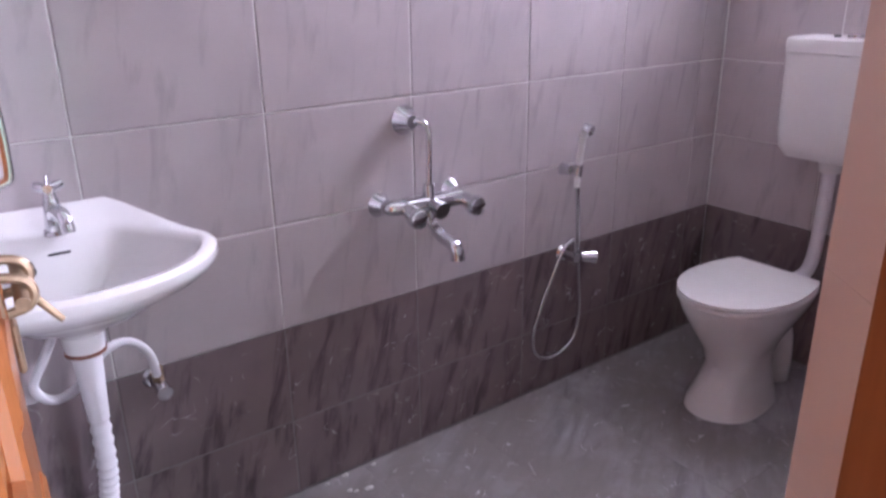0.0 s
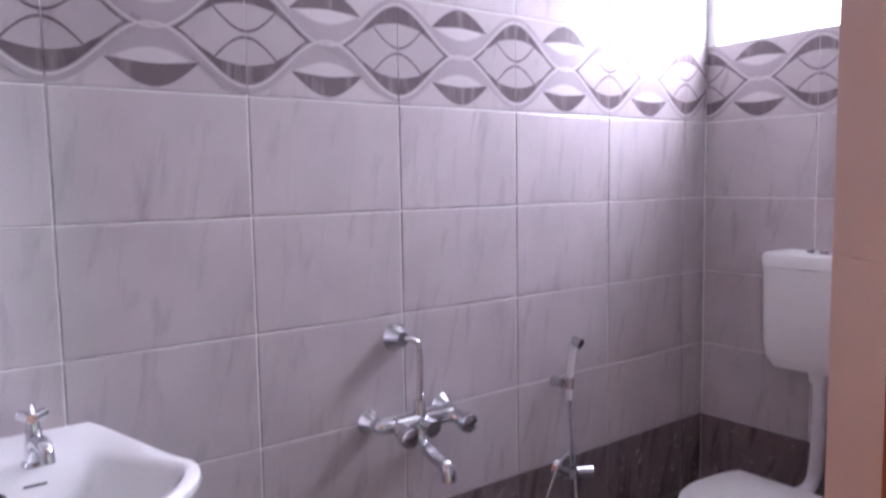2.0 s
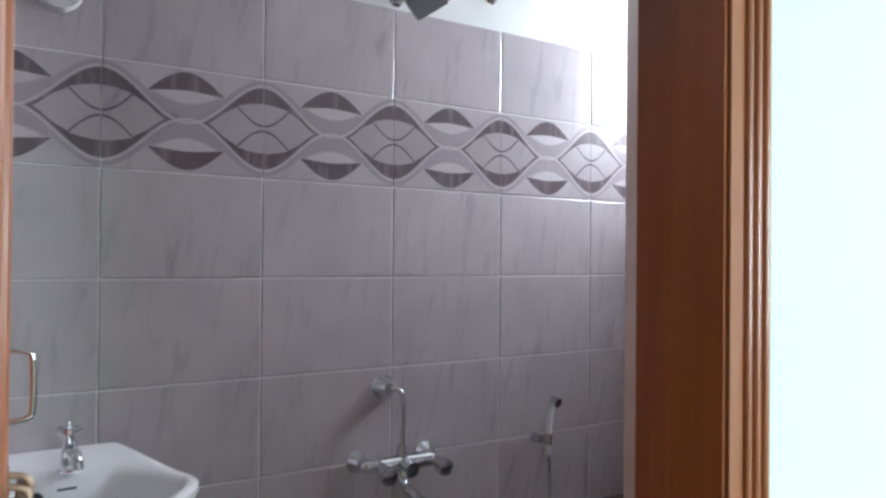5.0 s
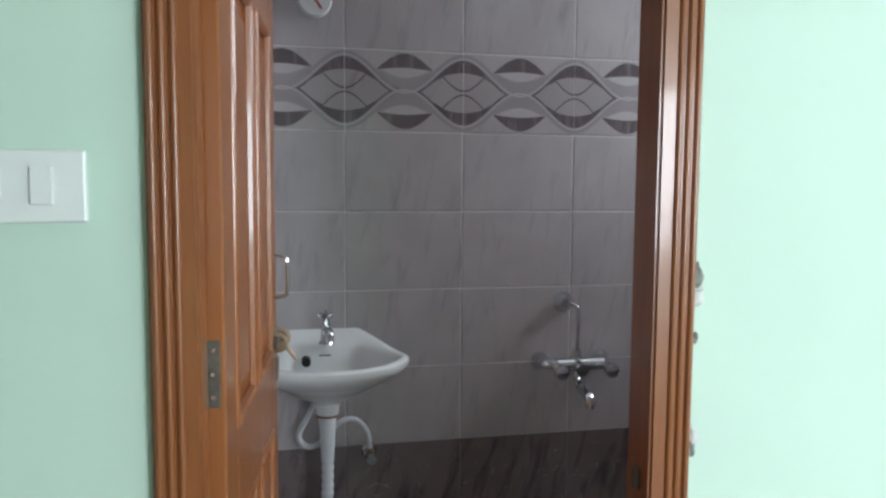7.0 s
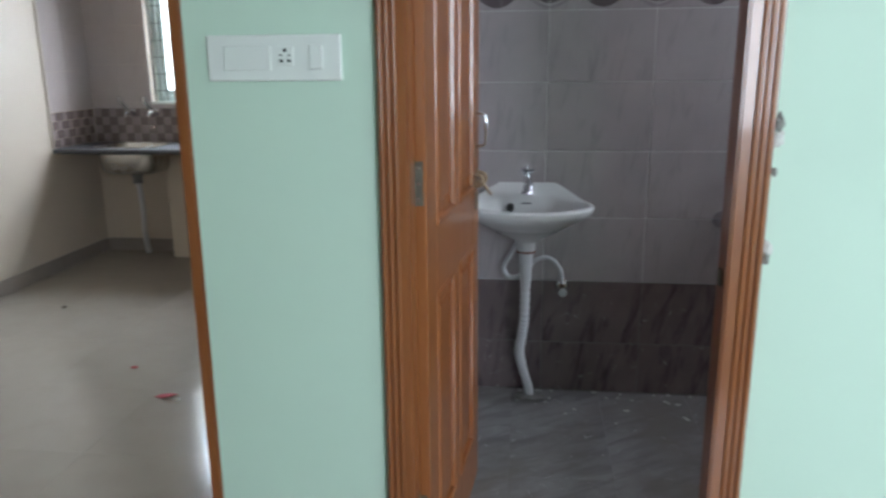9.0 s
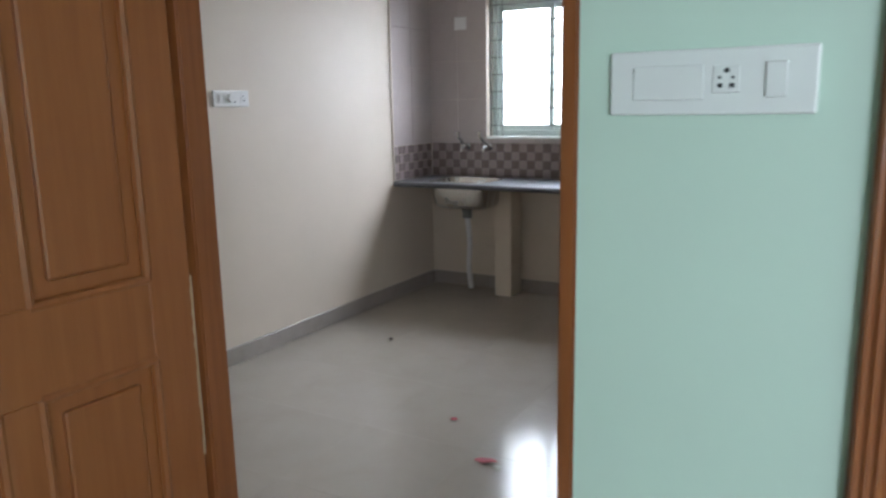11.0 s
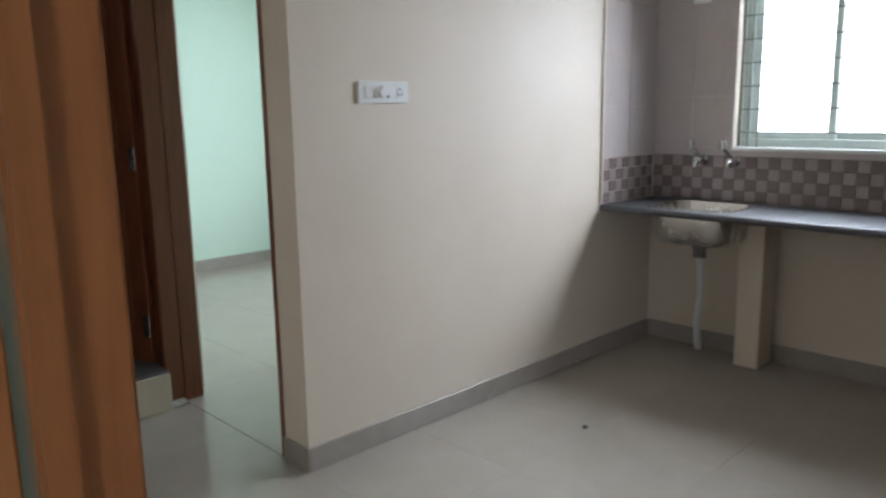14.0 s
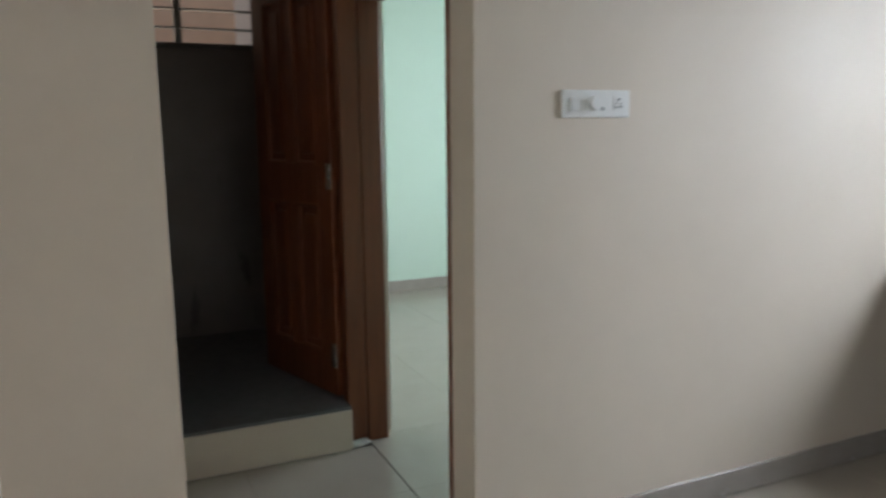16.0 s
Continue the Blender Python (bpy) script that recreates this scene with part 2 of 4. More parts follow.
def tube(bm, pts, radii, n=12):
    """A round tube along points; radii is one number or one for each point."""
    pts = [Vector(p) for p in pts]
    if not isinstance(radii, (list, tuple)):
        radii = [radii] * len(pts)
    rings, side = [], None
    for i, p in enumerate(pts):
        d = (pts[min(i + 1, len(pts) - 1)] - pts[max(i - 1, 0)]).normalized()
        if side is None:
            side = d.orthogonal().normalized()
        side = (side - d * side.dot(d)).normalized()
        up = d.cross(side)
        rings.append([bm.verts.new(p + radii[i] * (side * math.cos(k * math.tau / n) + up * math.sin(k * math.tau / n))) for k in range(n)])
    for a, b in zip(rings, rings[1:]):
        for k in range(n):
            bm.faces.new((a[k], a[(k + 1) % n], b[(k + 1) % n], b[k]))
    bm.faces.new(rings[0][::-1]), bm.faces.new(rings[-1])
    return bm


def smooth_path(pts, per=6):
    """Points of a smooth curve through the given ones."""
    pts = [Vector(p) for p in pts]
    out = []
    for i in range(len(pts) - 1):
        p0, p1, p2, p3 = pts[max(i - 1, 0)], pts[i], pts[i + 1], pts[min(i + 2, len(pts) - 1)]
        for k in range(per):
            t = k / per
            out.append(0.5 * (2 * p1 + (p2 - p0) * t + (2 * p0 - 5 * p1 + 4 * p2 - p3) * t * t + (3 * p1 - p0 - 3 * p2 + p3) * t ** 3))
    return out + [pts[-1]]


def prism(bm, pts, z0, z1):
    lo = [bm.verts.new((x, y, z0)) for x, y in pts]
    hi = [bm.verts.new((x, y, z1)) for x, y in pts]
    n = len(pts)
    for i in range(n):
        bm.faces.new((lo[i], lo[(i + 1) % n], hi[(i + 1) % n], hi[i]))
    bm.faces.new(lo[::-1]), bm.faces.new(hi)
    bmesh.ops.recalc_face_normals(bm, faces=bm.faces[:])
    return bm


def loft(bm, rings, close_first=True, close_last=True):
    vs = [[bm.verts.new(p) for p in ring] for ring in rings]
    n = len(vs[0])
    for a, b in zip(vs, vs[1:]):
        for k in range(n):
            bm.faces.new((a[k], a[(k + 1) % n], b[(k + 1) % n], b[k]))
    if close_first:
        bm.faces.new(vs[0][::-1])
    if close_last:
        bm.faces.new(vs[-1])
    bmesh.ops.recalc_face_normals(bm, faces=bm.faces[:])
    return bm


def mesh_of(name, bm, mat, smooth=False):
    me = bpy.data.meshes.new(name)
    bm.to_mesh(me)
    bm.free()
    me.materials.append(mat)
    if smooth:
        for p in me.polygons:
            p.use_smooth = True
        me.set_sharp_from_angle(angle=radians(42))
    return me


def part(name, bm, mat, parent, label="", smooth=False):
    ob = new(name, mesh_of(name, bm, mat, smooth))
    ob.parent = parent
    return tagged(ob, label) if label else ob


def thing(name, label, category, at=(0, 0, 0), group="", kind=""):
    ob = new(name)
    ob.location = at
    return tagged(ob, label, category, group, kind)


def structure(name, bm, mat, label=""):
    return tagged(new(name, mesh_of(name, bm, mat)), label, "structure", kind="structure")


def B(*a, **k):
    return box(bmesh.new(), *a, **k)


# the setting: walls, floors, ceilings
W = 0.003


def wall_with_hole(name, mat, axis, a0, a1, t0, t1, z0, z1, holes, label):
    """A wall along x (axis 'x') or y, from a0 to a1, t0 to t1 thick, with rectangular openings (a, b, low, high)."""
    bm = bmesh.new()

    def slab(p, q, lo, hi):
        if q - p > 1e-4 and hi - lo > 1e-4:
            box(bm, p, q, t0, t1, lo, hi) if axis == "x" else box(bm, t0, t1, p, q, lo, hi)
    at = a0
    for p, q, lo, hi in sorted(holes):
        slab(at, p, z0, z1)
        slab(p, q, z0, lo)
        slab(p, q, hi, z1)
        at = q
    slab(at, a1, z0, z1)
    return structure(name, bm, mat, label)


DH = 2.12   # top of the door openings
KD0, KD1 = -2.40, -1.320     # kitchen doorway in the wall
BD0, BD1 = -0.865, 0.005      # bathroom doorway in the wall
mid = (YG + YK) / 2
# south wall: green towards the bedroom, cream towards the kitchen, rough core towards the bathroom tiles
wall_with_hole("wall_bedroom", M_GREEN, "x", -3.98, 2.40, YG, mid, 0, CEIL, [(KD0, KD1, 0, DH), (BD0, BD1, 0, DH)], "mint green painted bedroom wall with two doorways")
wall_with_hole("wall_kitchen_south", M_CREAM, "x", -3.98, -1.15, mid, YK, 0, CEIL, [(KD0, KD1, 0, DH)], "cream painted kitchen side of the door wall")
wall_with_hole("wall_bathroom_south", M_GROUT, "x", -1.15, BX1 + 0.2, mid, YB, 0, CEIL, [(BD0 - 0.03, BD1 + 0.079, 0, DH)], "tiled bathroom side of the door wall")
# bathroom
structure("wall_bathroom_north", B(-1.15, BX1 + 0.2, W, 0.15, 0, CEIL), M_WHITE, "white painted bathroom wall above the tiles")
wall_with_hole("wall_bathroom_east", M_WHITE, "y", YB, 0.0, BX1 + W, BX1 + 0.2, 0, CEIL, [(-0.68, -0.04, 2.10, 2.72)], "bathroom end wall with a high ventilator window")
structure("wall_bathroom_west", B(-1.15, BX0 - W, YB, 0.0, 0, CEIL), M_GROUT, "partition wall between bathroom and kitchen")
structure("ceiling_bathroom", B(-1.149, BX1 + 0.2, YB, 0.15, CEIL, CEIL + 0.12), M_WHITE, "white painted bathroom ceiling")
structure("floor_bathroom", B(-1.15, BX1 + 0.2, YB - 0.09, 0.15, -0.1, FZ - 0.006), M_FLOORG, "bathroom floor bed under grey tiles")
# kitchen
wall_with_hole("wall_kitchen_north", M_CREAM, "x", KX0 - 0.15, KX1 + 0.05, KY, KY + 0.2, 0, CEIL, [(-3.589, -2.638, 1.30, 2.36)], "cream kitchen wall with the window")
structure("wall_kitchen_west", B(-4.288, KX0, NKY, KY, 0, CEIL), M_CREAM, "cream painted kitchen wall")
structure("wall_kitchen_east", B(KX1, -1.15, YK, KY, 0, CEIL), M_CREAM, "cream painted kitchen wall")
structure("ceiling_kitchen", B(-5.35, -1.151, YK, KY + 0.2, CEIL, CEIL + 0.12), M_WHITE, "white kitchen ceiling")
structure("floor_kitchen", B(-5.2, -1.15, YB - 0.18, KY + 0.2, -0.1, FZ - 0.006), M_VITR_G, "kitchen floor bed under cream tiles")
structure("wall_nook_south", B(-5.35, -3.98, YK, NSY, 0, CEIL), M_CREAM, "cream painted wall beside the toilet nook")
# second bedroom
wall_with_hole("wall_nook_north", M_CREAM, "x", -8.45, -4.288, NKY, -0.05, 0, CEIL, [(-5.335, -4.288, 0, DH)], "cream wall with the second bedroom doorway")
structure("wall_bedroom_far_west", B(-8.45, -8.30, -0.05, 3.3, 0, CEIL), M_GREEN, "mint green bedroom wall")
# window opening out of view, added to let that lamp's light in
wall_with_hole("wall_bedroom_far_north", M_GREEN, "x", -8.45, -4.288, 3.0, 3.2, 0, CEIL, [(-6.95, -5.45, 1.0, 2.3)], "mint green bedroom wall with an unseen window")
structure("wall_bedroom_far_east", B(-4.44, -4.29, -0.05, 3.0, 0, CEIL), M_GREEN, "mint green bedroom wall")
structure("ceiling_bedroom_far", B(-8.45, -4.29, -0.2, 3.2, CEIL, CEIL + 0.12), M_WHITE, "white bedroom ceiling")
structure("floor_bedroom_far", B(-8.45, -5.2, NKY + 0.002, 3.2, -0.1, FZ - 0.006), M_VITR_G, "bedroom floor bed under cream tiles")
structure("floor_bedroom_far_door", B(-5.2, -4.29, KY + 0.2, 3.2, -0.1, FZ - 0.006), M_VITR_G, "bedroom floor bed under cream tiles")
# toilet off the nook; its dimness is put into the dark wall and floor colours
TF = 0.262
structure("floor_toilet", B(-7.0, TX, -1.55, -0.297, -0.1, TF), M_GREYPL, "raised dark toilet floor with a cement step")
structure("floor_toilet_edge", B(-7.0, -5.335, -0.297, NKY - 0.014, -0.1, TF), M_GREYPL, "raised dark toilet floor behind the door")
structure("toilet_step", B(TX + 0.002, TX + 0.014, NSY, -0.297, FZ, TF - 0.012, bevel=0.003), M_CREAM, "cream painted riser of the toilet step")
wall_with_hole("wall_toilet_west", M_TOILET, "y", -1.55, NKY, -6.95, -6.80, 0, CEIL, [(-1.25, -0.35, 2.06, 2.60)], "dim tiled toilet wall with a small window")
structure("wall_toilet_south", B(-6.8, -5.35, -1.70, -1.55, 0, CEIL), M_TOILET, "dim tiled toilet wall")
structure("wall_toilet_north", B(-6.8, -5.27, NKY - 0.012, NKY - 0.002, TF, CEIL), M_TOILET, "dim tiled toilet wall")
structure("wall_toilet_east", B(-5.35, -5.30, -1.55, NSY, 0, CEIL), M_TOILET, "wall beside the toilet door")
structure("wall_toilet_head", B(-5.34, -5.22, NSY, NKY - 0.013, 2.40, CEIL), M_CREAM, "wall above the toilet door")
structure("ceiling_toilet", B(-6.95, -5.35, -1.7, NKY, CEIL, CEIL + 0.12), M_WHITE, "toilet ceiling")
# bedroom in which the walk begins
structure("floor_bedroom", B(-3.98, 2.6, -5.2, YG, -0.1, FZ - 0.006), M_VITR_G, "bedroom floor bed under cream tiles")
structure("wall_bedroom_east", B(2.40, 2.6, -5.2, YG, 0, CEIL), M_GREEN, "mint green bedroom wall")
wall_with_hole("wall_bedroom_south", M_GREEN, "x", -3.98, 2.6, -5.35, -5.2, 0, CEIL, [(0.70, 2.20, 0.95, 2.25)], "mint green bedroom wall with an unseen window")
structure("wall_bedroom_west", B(-4.13, -3.98, -5.35, YG, 0, CEIL), M_GREEN, "mint green bedroom wall")
structure("ceiling_bedroom", B(-4.13, 2.6, -5.35, YK, CEIL + 0.001, CEIL + 0.12), M_WHITE, "white bedroom ceiling")
# outside
structure("ground", B(-300, 300, -300, 300, -3.3, -3.2), M_PLASTER, "dusty ground far below the windows")
M_SKYGLOW = bpy.data.materials.new("overcast_sky_backdrop")
M_SKYGLOW.use_nodes = True
_e = M_SKYGLOW.node_tree.nodes["Principled BSDF"]
_e.inputs["Emission Color"].default_value, _e.inputs["Emission Strength"].default_value = (0.93, 0.97, 1.0, 1), 6.0
structure("backdrop_sky_north", B(-6, -0.5, KY + 1.6, KY + 1.65, -1, 4.5), M_SKYGLOW, "white overcast sky beyond the kitchen window")
structure("backdrop_sky_east", B(BX1 + 1.6, BX1 + 1.65, -2.2, 1.5, 0.5, 5), M_SKYGLOW, "white overcast sky beyond the ventilator")
structure("backdrop_neighbour", B(-9.6, -9.5, -6, 4, -3.2, 6), M_PEACH, "peach plastered neighbouring facade")


# skirting
def skirting(pts, label="taupe tile skirting along the wall"):
    for (x0, y0), (x1, y1), (nx, ny) in pts:
        bm = bmesh.new()
        t = 0.012
        box(bm, min(x0, x1, x0 + nx * t, x1 + nx * t), max(x0, x1, x0 + nx * t, x1 + nx * t), min(y0, y1, y0 + ny * t, y1 + ny * t), max(y0, y1, y0 + ny * t, y1 + ny * t), FZ, FZ + 0.105, bevel=0.002)
        structure("baseboard", bm, M_SKIRT, label)


skirting([((KX0, NKY), (KX0, KY), (1, 0)), ((-4.288, NKY), (KX0 + 0.012, NKY), (0, -1)), ((KX0 + 0.012, KY), (KX1, KY), (0, -1)),
          ((KX1, YK), (KX1, KY - 0.012), (-1, 0)), ((-8.30, -0.05), (-8.30, 3.0), (1, 0)), ((-3.98, YK), (-3.98, NSY), (1, 0)),
          ((-1.319, YG), (-0.867, YG), (0, -1)), ((0.007, YG), (2.4, YG), (0, -1)), ((-3.98, YG), (-2.401, YG), (0, -1))])


# camera side things: door frames and doors
def rib(bm, x, y, r, z0, z1):
    cyl(bm, (x, y, z0), (x, y, z1), r, n=10)


def door_frame(name, label, x0, x1, widths, y_front, y_stop, y_back, z1, ribs=(0.010, 0.026, 0.042), rebates=(0.026, 0.026)):
    """Frame across x: jambs with a stop and moulded ribs on the front, and a head."""
    d = thing(name, label, "door frame", (x0, y_front, FZ))
    inv = Matrix.Translation((-x0, -y_front, -FZ))
    for s, xo, fw, rebate in ((1, x0, widths[0], rebates[0]), (-1, x1, widths[1], rebates[1])):
        bm = prism(bmesh.new(), [(xo, y_front), (xo + s * fw, y_front), (xo + s * fw, y_stop), (xo + s * (fw - rebate), y_stop), (xo + s * (fw - rebate), y_back), (xo, y_back)], FZ, z1)
        bmesh.ops.bevel(bm, geom=[e for e in bm.edges if abs(e.verts[0].co.z - e.verts[1].co.z) > 1], offset=0.005, segments=2, affect="EDGES")
        bm.transform(inv)
        j = part("jamb", bm, M_WOODF, d)
        for k in ribs:
            m = bmesh.new()
            rib(m, xo + s * k, y_front, 0.006, FZ + 0.001, z1 - 0.003)
            m.transform(inv)
            part("moulding", m, M_WOODF, j, smooth=True)
    bm = B(x0 + widths[0], x1 - widths[1], y_front, y_back, z1 - 0.07, z1, bevel=0.004)
    bm.transform(inv)
    part("head", bm, M_WOODF, d)
    return d


def hinge(parent, x, y, z, h=0.11, w=0.024):
    """A steel butt hinge lying in the plane that faces -y."""
    p = part("hinge", B(x - w / 2, x + w / 2, y - 0.0025, y, z - h / 2, z + h / 2, bevel=0.001), M_IRON, parent, "dull steel butt hinge")
    for k in (-0.35, 0.0, 0.35):
        part("screw", cyl(bmesh.new(), (x, y - 0.0036, z + k * h), (x, y - 0.002, z + k * h), 0.0045, n=10), M_STEEL, p)
    part("knuckle", cyl(bmesh.new(), (x - w / 2, y - 0.002, z - h / 2), (x - w / 2, y - 0.002, z + h / 2), 0.005, n=10), M_IRON, p)
    return p


def panel_door(name, label, width, height, m, thick=0.035, stile=0.12, wood=None):
    """Leaf in local space: x from the hinge, y through its thickness, z up; four raised panels in two rows."""
    wood = wood or M_WOOD
    d = thing(name, label, "door")
    ys = (0, thick)
    rails = [(0, 0.20), (0.915 - 0.0, 1.115), (height - 0.13, height)]
    mx = width / 2
    part("stile", B(0, stile, *ys, 0, height, bevel=0.003), wood, d)
    part("stile", B(width - stile, width, *ys, 0, height, bevel=0.003), wood, d)
    for a, b in rails:
        part("rail", B(stile, width - stile, *ys, a, b, bevel=0.002), wood, d)
    for (za, zb) in ((rails[0][1], rails[1][0]), (rails[1][1], rails[2][0])):
        part("muntin", B(mx - 0.045, mx + 0.045, *ys, za, zb, bevel=0.002), wood, d)
        for xa, xb in ((stile, mx - 0.045), (mx + 0.045, width - stile)):
            bm = bmesh.new()
            box(bm, xa, xb, 0.012, thick - 0.012, za, zb)
            for y0, y1 in ((0.004, 0.013), (thick - 0.013, thick - 0.004)):
                box(bm, xa + 0.045, xb - 0.045, y0, y1, za + 0.045, zb - 0.045, bevel=0.008, seg=2)
            p = part("panel", bm, wood, d)
            for y in (0.006, thick - 0.006):
                bm = bmesh.new()
                for u0, v0, u1, v1 in ((xa, za, xb, za), (xa, zb, xb, zb), (xa, za, xa, zb), (xb, za, xb, zb)):
                    cyl(bm, (u0, y, v0), (u1, y, v1), 0.012, n=8)
                part("bead", bm, wood, p, smooth=True)
    d.matrix_world = m
    return d


bath_frame = door_frame("door_frame", "reddish brown varnished wooden door frame of the bathroom", BD0, BD1, (0.072, 0.076), YG - 0.024, -1.592, -1.485, DH, rebates=(0.050, 0.070))
kit_frame = door_frame("door_frame", "reddish brown varnished wooden door frame of the kitchen", KD0, KD1, (0.095, 0.033), YG - 0.004, -1.62, YK - 0.002, DH, ())


def plane_pose(x, y, z, ang):
    return pose(x, y, z, 0, 0, ang)


# bathroom door, swung into the bathroom (its outer face looks to +x)
BA = 90 - math.degrees(math.atan2(0.076, 0.835))
bath_door = panel_door("door_bathroom", "open brown varnished panelled wooden bathroom door", 0.79, 2.03, Matrix.Identity(4))
bath_door.matrix_world = plane_pose(-0.767, -1.586, FZ + 0.008, BA)
for z in (0.33, 1.235, 1.88):
    h = hinge(bath_door, -0.0, 0.0, z)
    h.matrix_local = Matrix.Translation((0.0, 0.019, 0.0)) @ pose(0, 0, 0, 0, 0, -90)


def bow_handle(parent, x, z0, z1, out=0.036):
    pts = smooth_path([(x, 0, z0), (x, -out * 0.8, z0 + 0.004), (x, -out, z0 + 0.02), (x, -out, z1 - 0.02), (x, -out * 0.8, z1 - 0.004), (x, 0, z1)], 5)
    h = part("door_handle", tube(bmesh.new(), pts, 0.005), M_CHROME, parent, "thin chrome bow handle", True)
    for z in (z0 - 0.012, z1 + 0.012):
        part("handle_plate", B(x - 0.011, x + 0.011, -0.003, 0.0, z - 0.022, z + 0.022, bevel=0.001), M_BRASS, h)


def slide_bolt(parent, x, z):
    """A tarnished sliding bolt with two brackets and a staple near the free edge of the leaf."""
    b = part("slide_bolt", cyl(bmesh.new(), (x - 0.09, -0.022, z), (x + 0.05, -0.022, z), 0.008, n=14), M_BRASS, parent, "tarnished brass sliding bolt", True)
    for dx in (-0.055, 0.012):
        bm = tube(bmesh.new(), smooth_path([(x + dx, 0, z - 0.022), (x + dx, -0.026, z - 0.016), (x + dx, -0.034, z), (x + dx, -0.026, z + 0.016), (x + dx, 0, z + 0.022)], 4), 0.006, 8)
        part("bracket", bm, M_BRASS, b, smooth=True)
    part("back_plate", B(x - 0.075, x + 0.03, -0.004, 0.0, z - 0.033, z + 0.033, bevel=0.001), M_BRASS, b)
    part("bolt_grip", cyl(bmesh.new(), (x - 0.03, -0.022, z), (x - 0.03, -0.058, z - 0.05), 0.006, 0.004, 12), M_BRASS, b, smooth=True)
    part("hasp", B(x - 0.045, x - 0.015, -0.012, -0.004, z - 0.10, z - 0.04, bevel=0.003), M_BRASS, b)


bow_handle(bath_door, 0.715, 1.25, 1.36)
slide_bolt(bath_door, 0.735, 1.14)
catch = part("bolt_catch", B(BD1 - 0.076 - 0.008 - BD0, BD1 - 0.076 - BD0, 0.03, 0.055, 1.02, 1.06, bevel=0.002), M_IRON, bath_frame, "dark iron bolt catch")

# kitchen door, swung into the bedroom
kit_door = panel_door("door_kitchen", "open brown varnished panelled wooden kitchen door", 0.90, 2.03, Matrix.Identity(4))
kit_door.matrix_world = plane_pose(-2.358, -1.668, FZ + 0.008, -90 - 1)
rnd = random.Random(12)
for low, high in ((0.62, 1.12),):
    rings = []
    for k in range(int((high - low) / 0.02)):
        w = 0.003 + 0.006 * rnd.random()
        rings.append([(-0.002, 0.030, low + 0.02 * k), (-0.002, 0.037, low + 0.02 * k), (w, 0.037, low + 0.02 * k), (w - 0.002, 0.034, low + 0.02 * k)])
    part("chipped_edge", loft(bmesh.new(), rings), M_RAW, kit_door, "chipped bare wood along the hinge edge")

# second bedroom frame (only its nearest strips and the post beside the toilet show)
far_frame = thing("door_frame", "dark brown wooden door frame of the second bedroom", "door frame", (-4.30, NKY, FZ))
part("jamb", B(-0.018, 0.011, -0.004, 0.10, 0, 2.119, bevel=0.003), M_WOODD, far_frame)
part("jamb", B(-0.974, -0.948, -0.003, 0.10, 0, 2.119, bevel=0.004), M_WOODD, far_frame)
part("head", B(-0.948, -0.018, -0.004, 0.10, 2.05, 2.119, bevel=0.003), M_WOODD, far_frame)
t_frame = thing("door_frame", "dark brown wooden toilet door frame standing on the floor", "door frame", (-5.27, -0.25, FZ))
part("jamb", B(-0.06, 0.022, -0.045, 0.0465, 0, 2.35, bevel=0.004), M_WOODD, t_frame)
part("jamb", B(-0.06, 0.065, NSY + 0.25, NSY + 0.30, TF - FZ + 0.002, 2.35, bevel=0.004), M_WOODD, t_frame)
part("head", B(-0.06, 0.065, NSY + 0.302, -0.047, 2.28, 2.345, bevel=0.004), M_WOODD, t_frame)
toilet_door = panel_door("door_toilet", "open dark brown wooden toilet door", 0.70, 2.02, Matrix.Identity(4), wood=M_WOODD)
toilet_door.matrix_world = plane_pose(-5.345, -0.285, TF + 0.008, 180 + 17)
for z in (0.20, 1.06):
    part("hinge", B(0.0, 0.045, 0.035, 0.039, z - 0.06, z + 0.06, bevel=0.002), M_STEEL, toilet_door, "pale steel hinge")


# bathroom fittings
def oval(cx, cy, rx, ry_back, ry_front, z, n=40, flat=0.0):
    """Closed ring: half ellipse to the front (-y), flatter towards the wall (+y)."""
    out = []
    for k in range(n):
        a = k * math.tau / n
        c, s = math.cos(a), math.sin(a)
        y = s * (ry_back if s > 0 else ry_front)
        x = rx * c
        if s > 0:
            x = rx * math.copysign(abs(c) ** (0.75), c) * (1 - 0.38 * s)
            y = ry_back * min(1.0, s * 1.25)
        out.append((cx + x, cy + y, z))
    return out


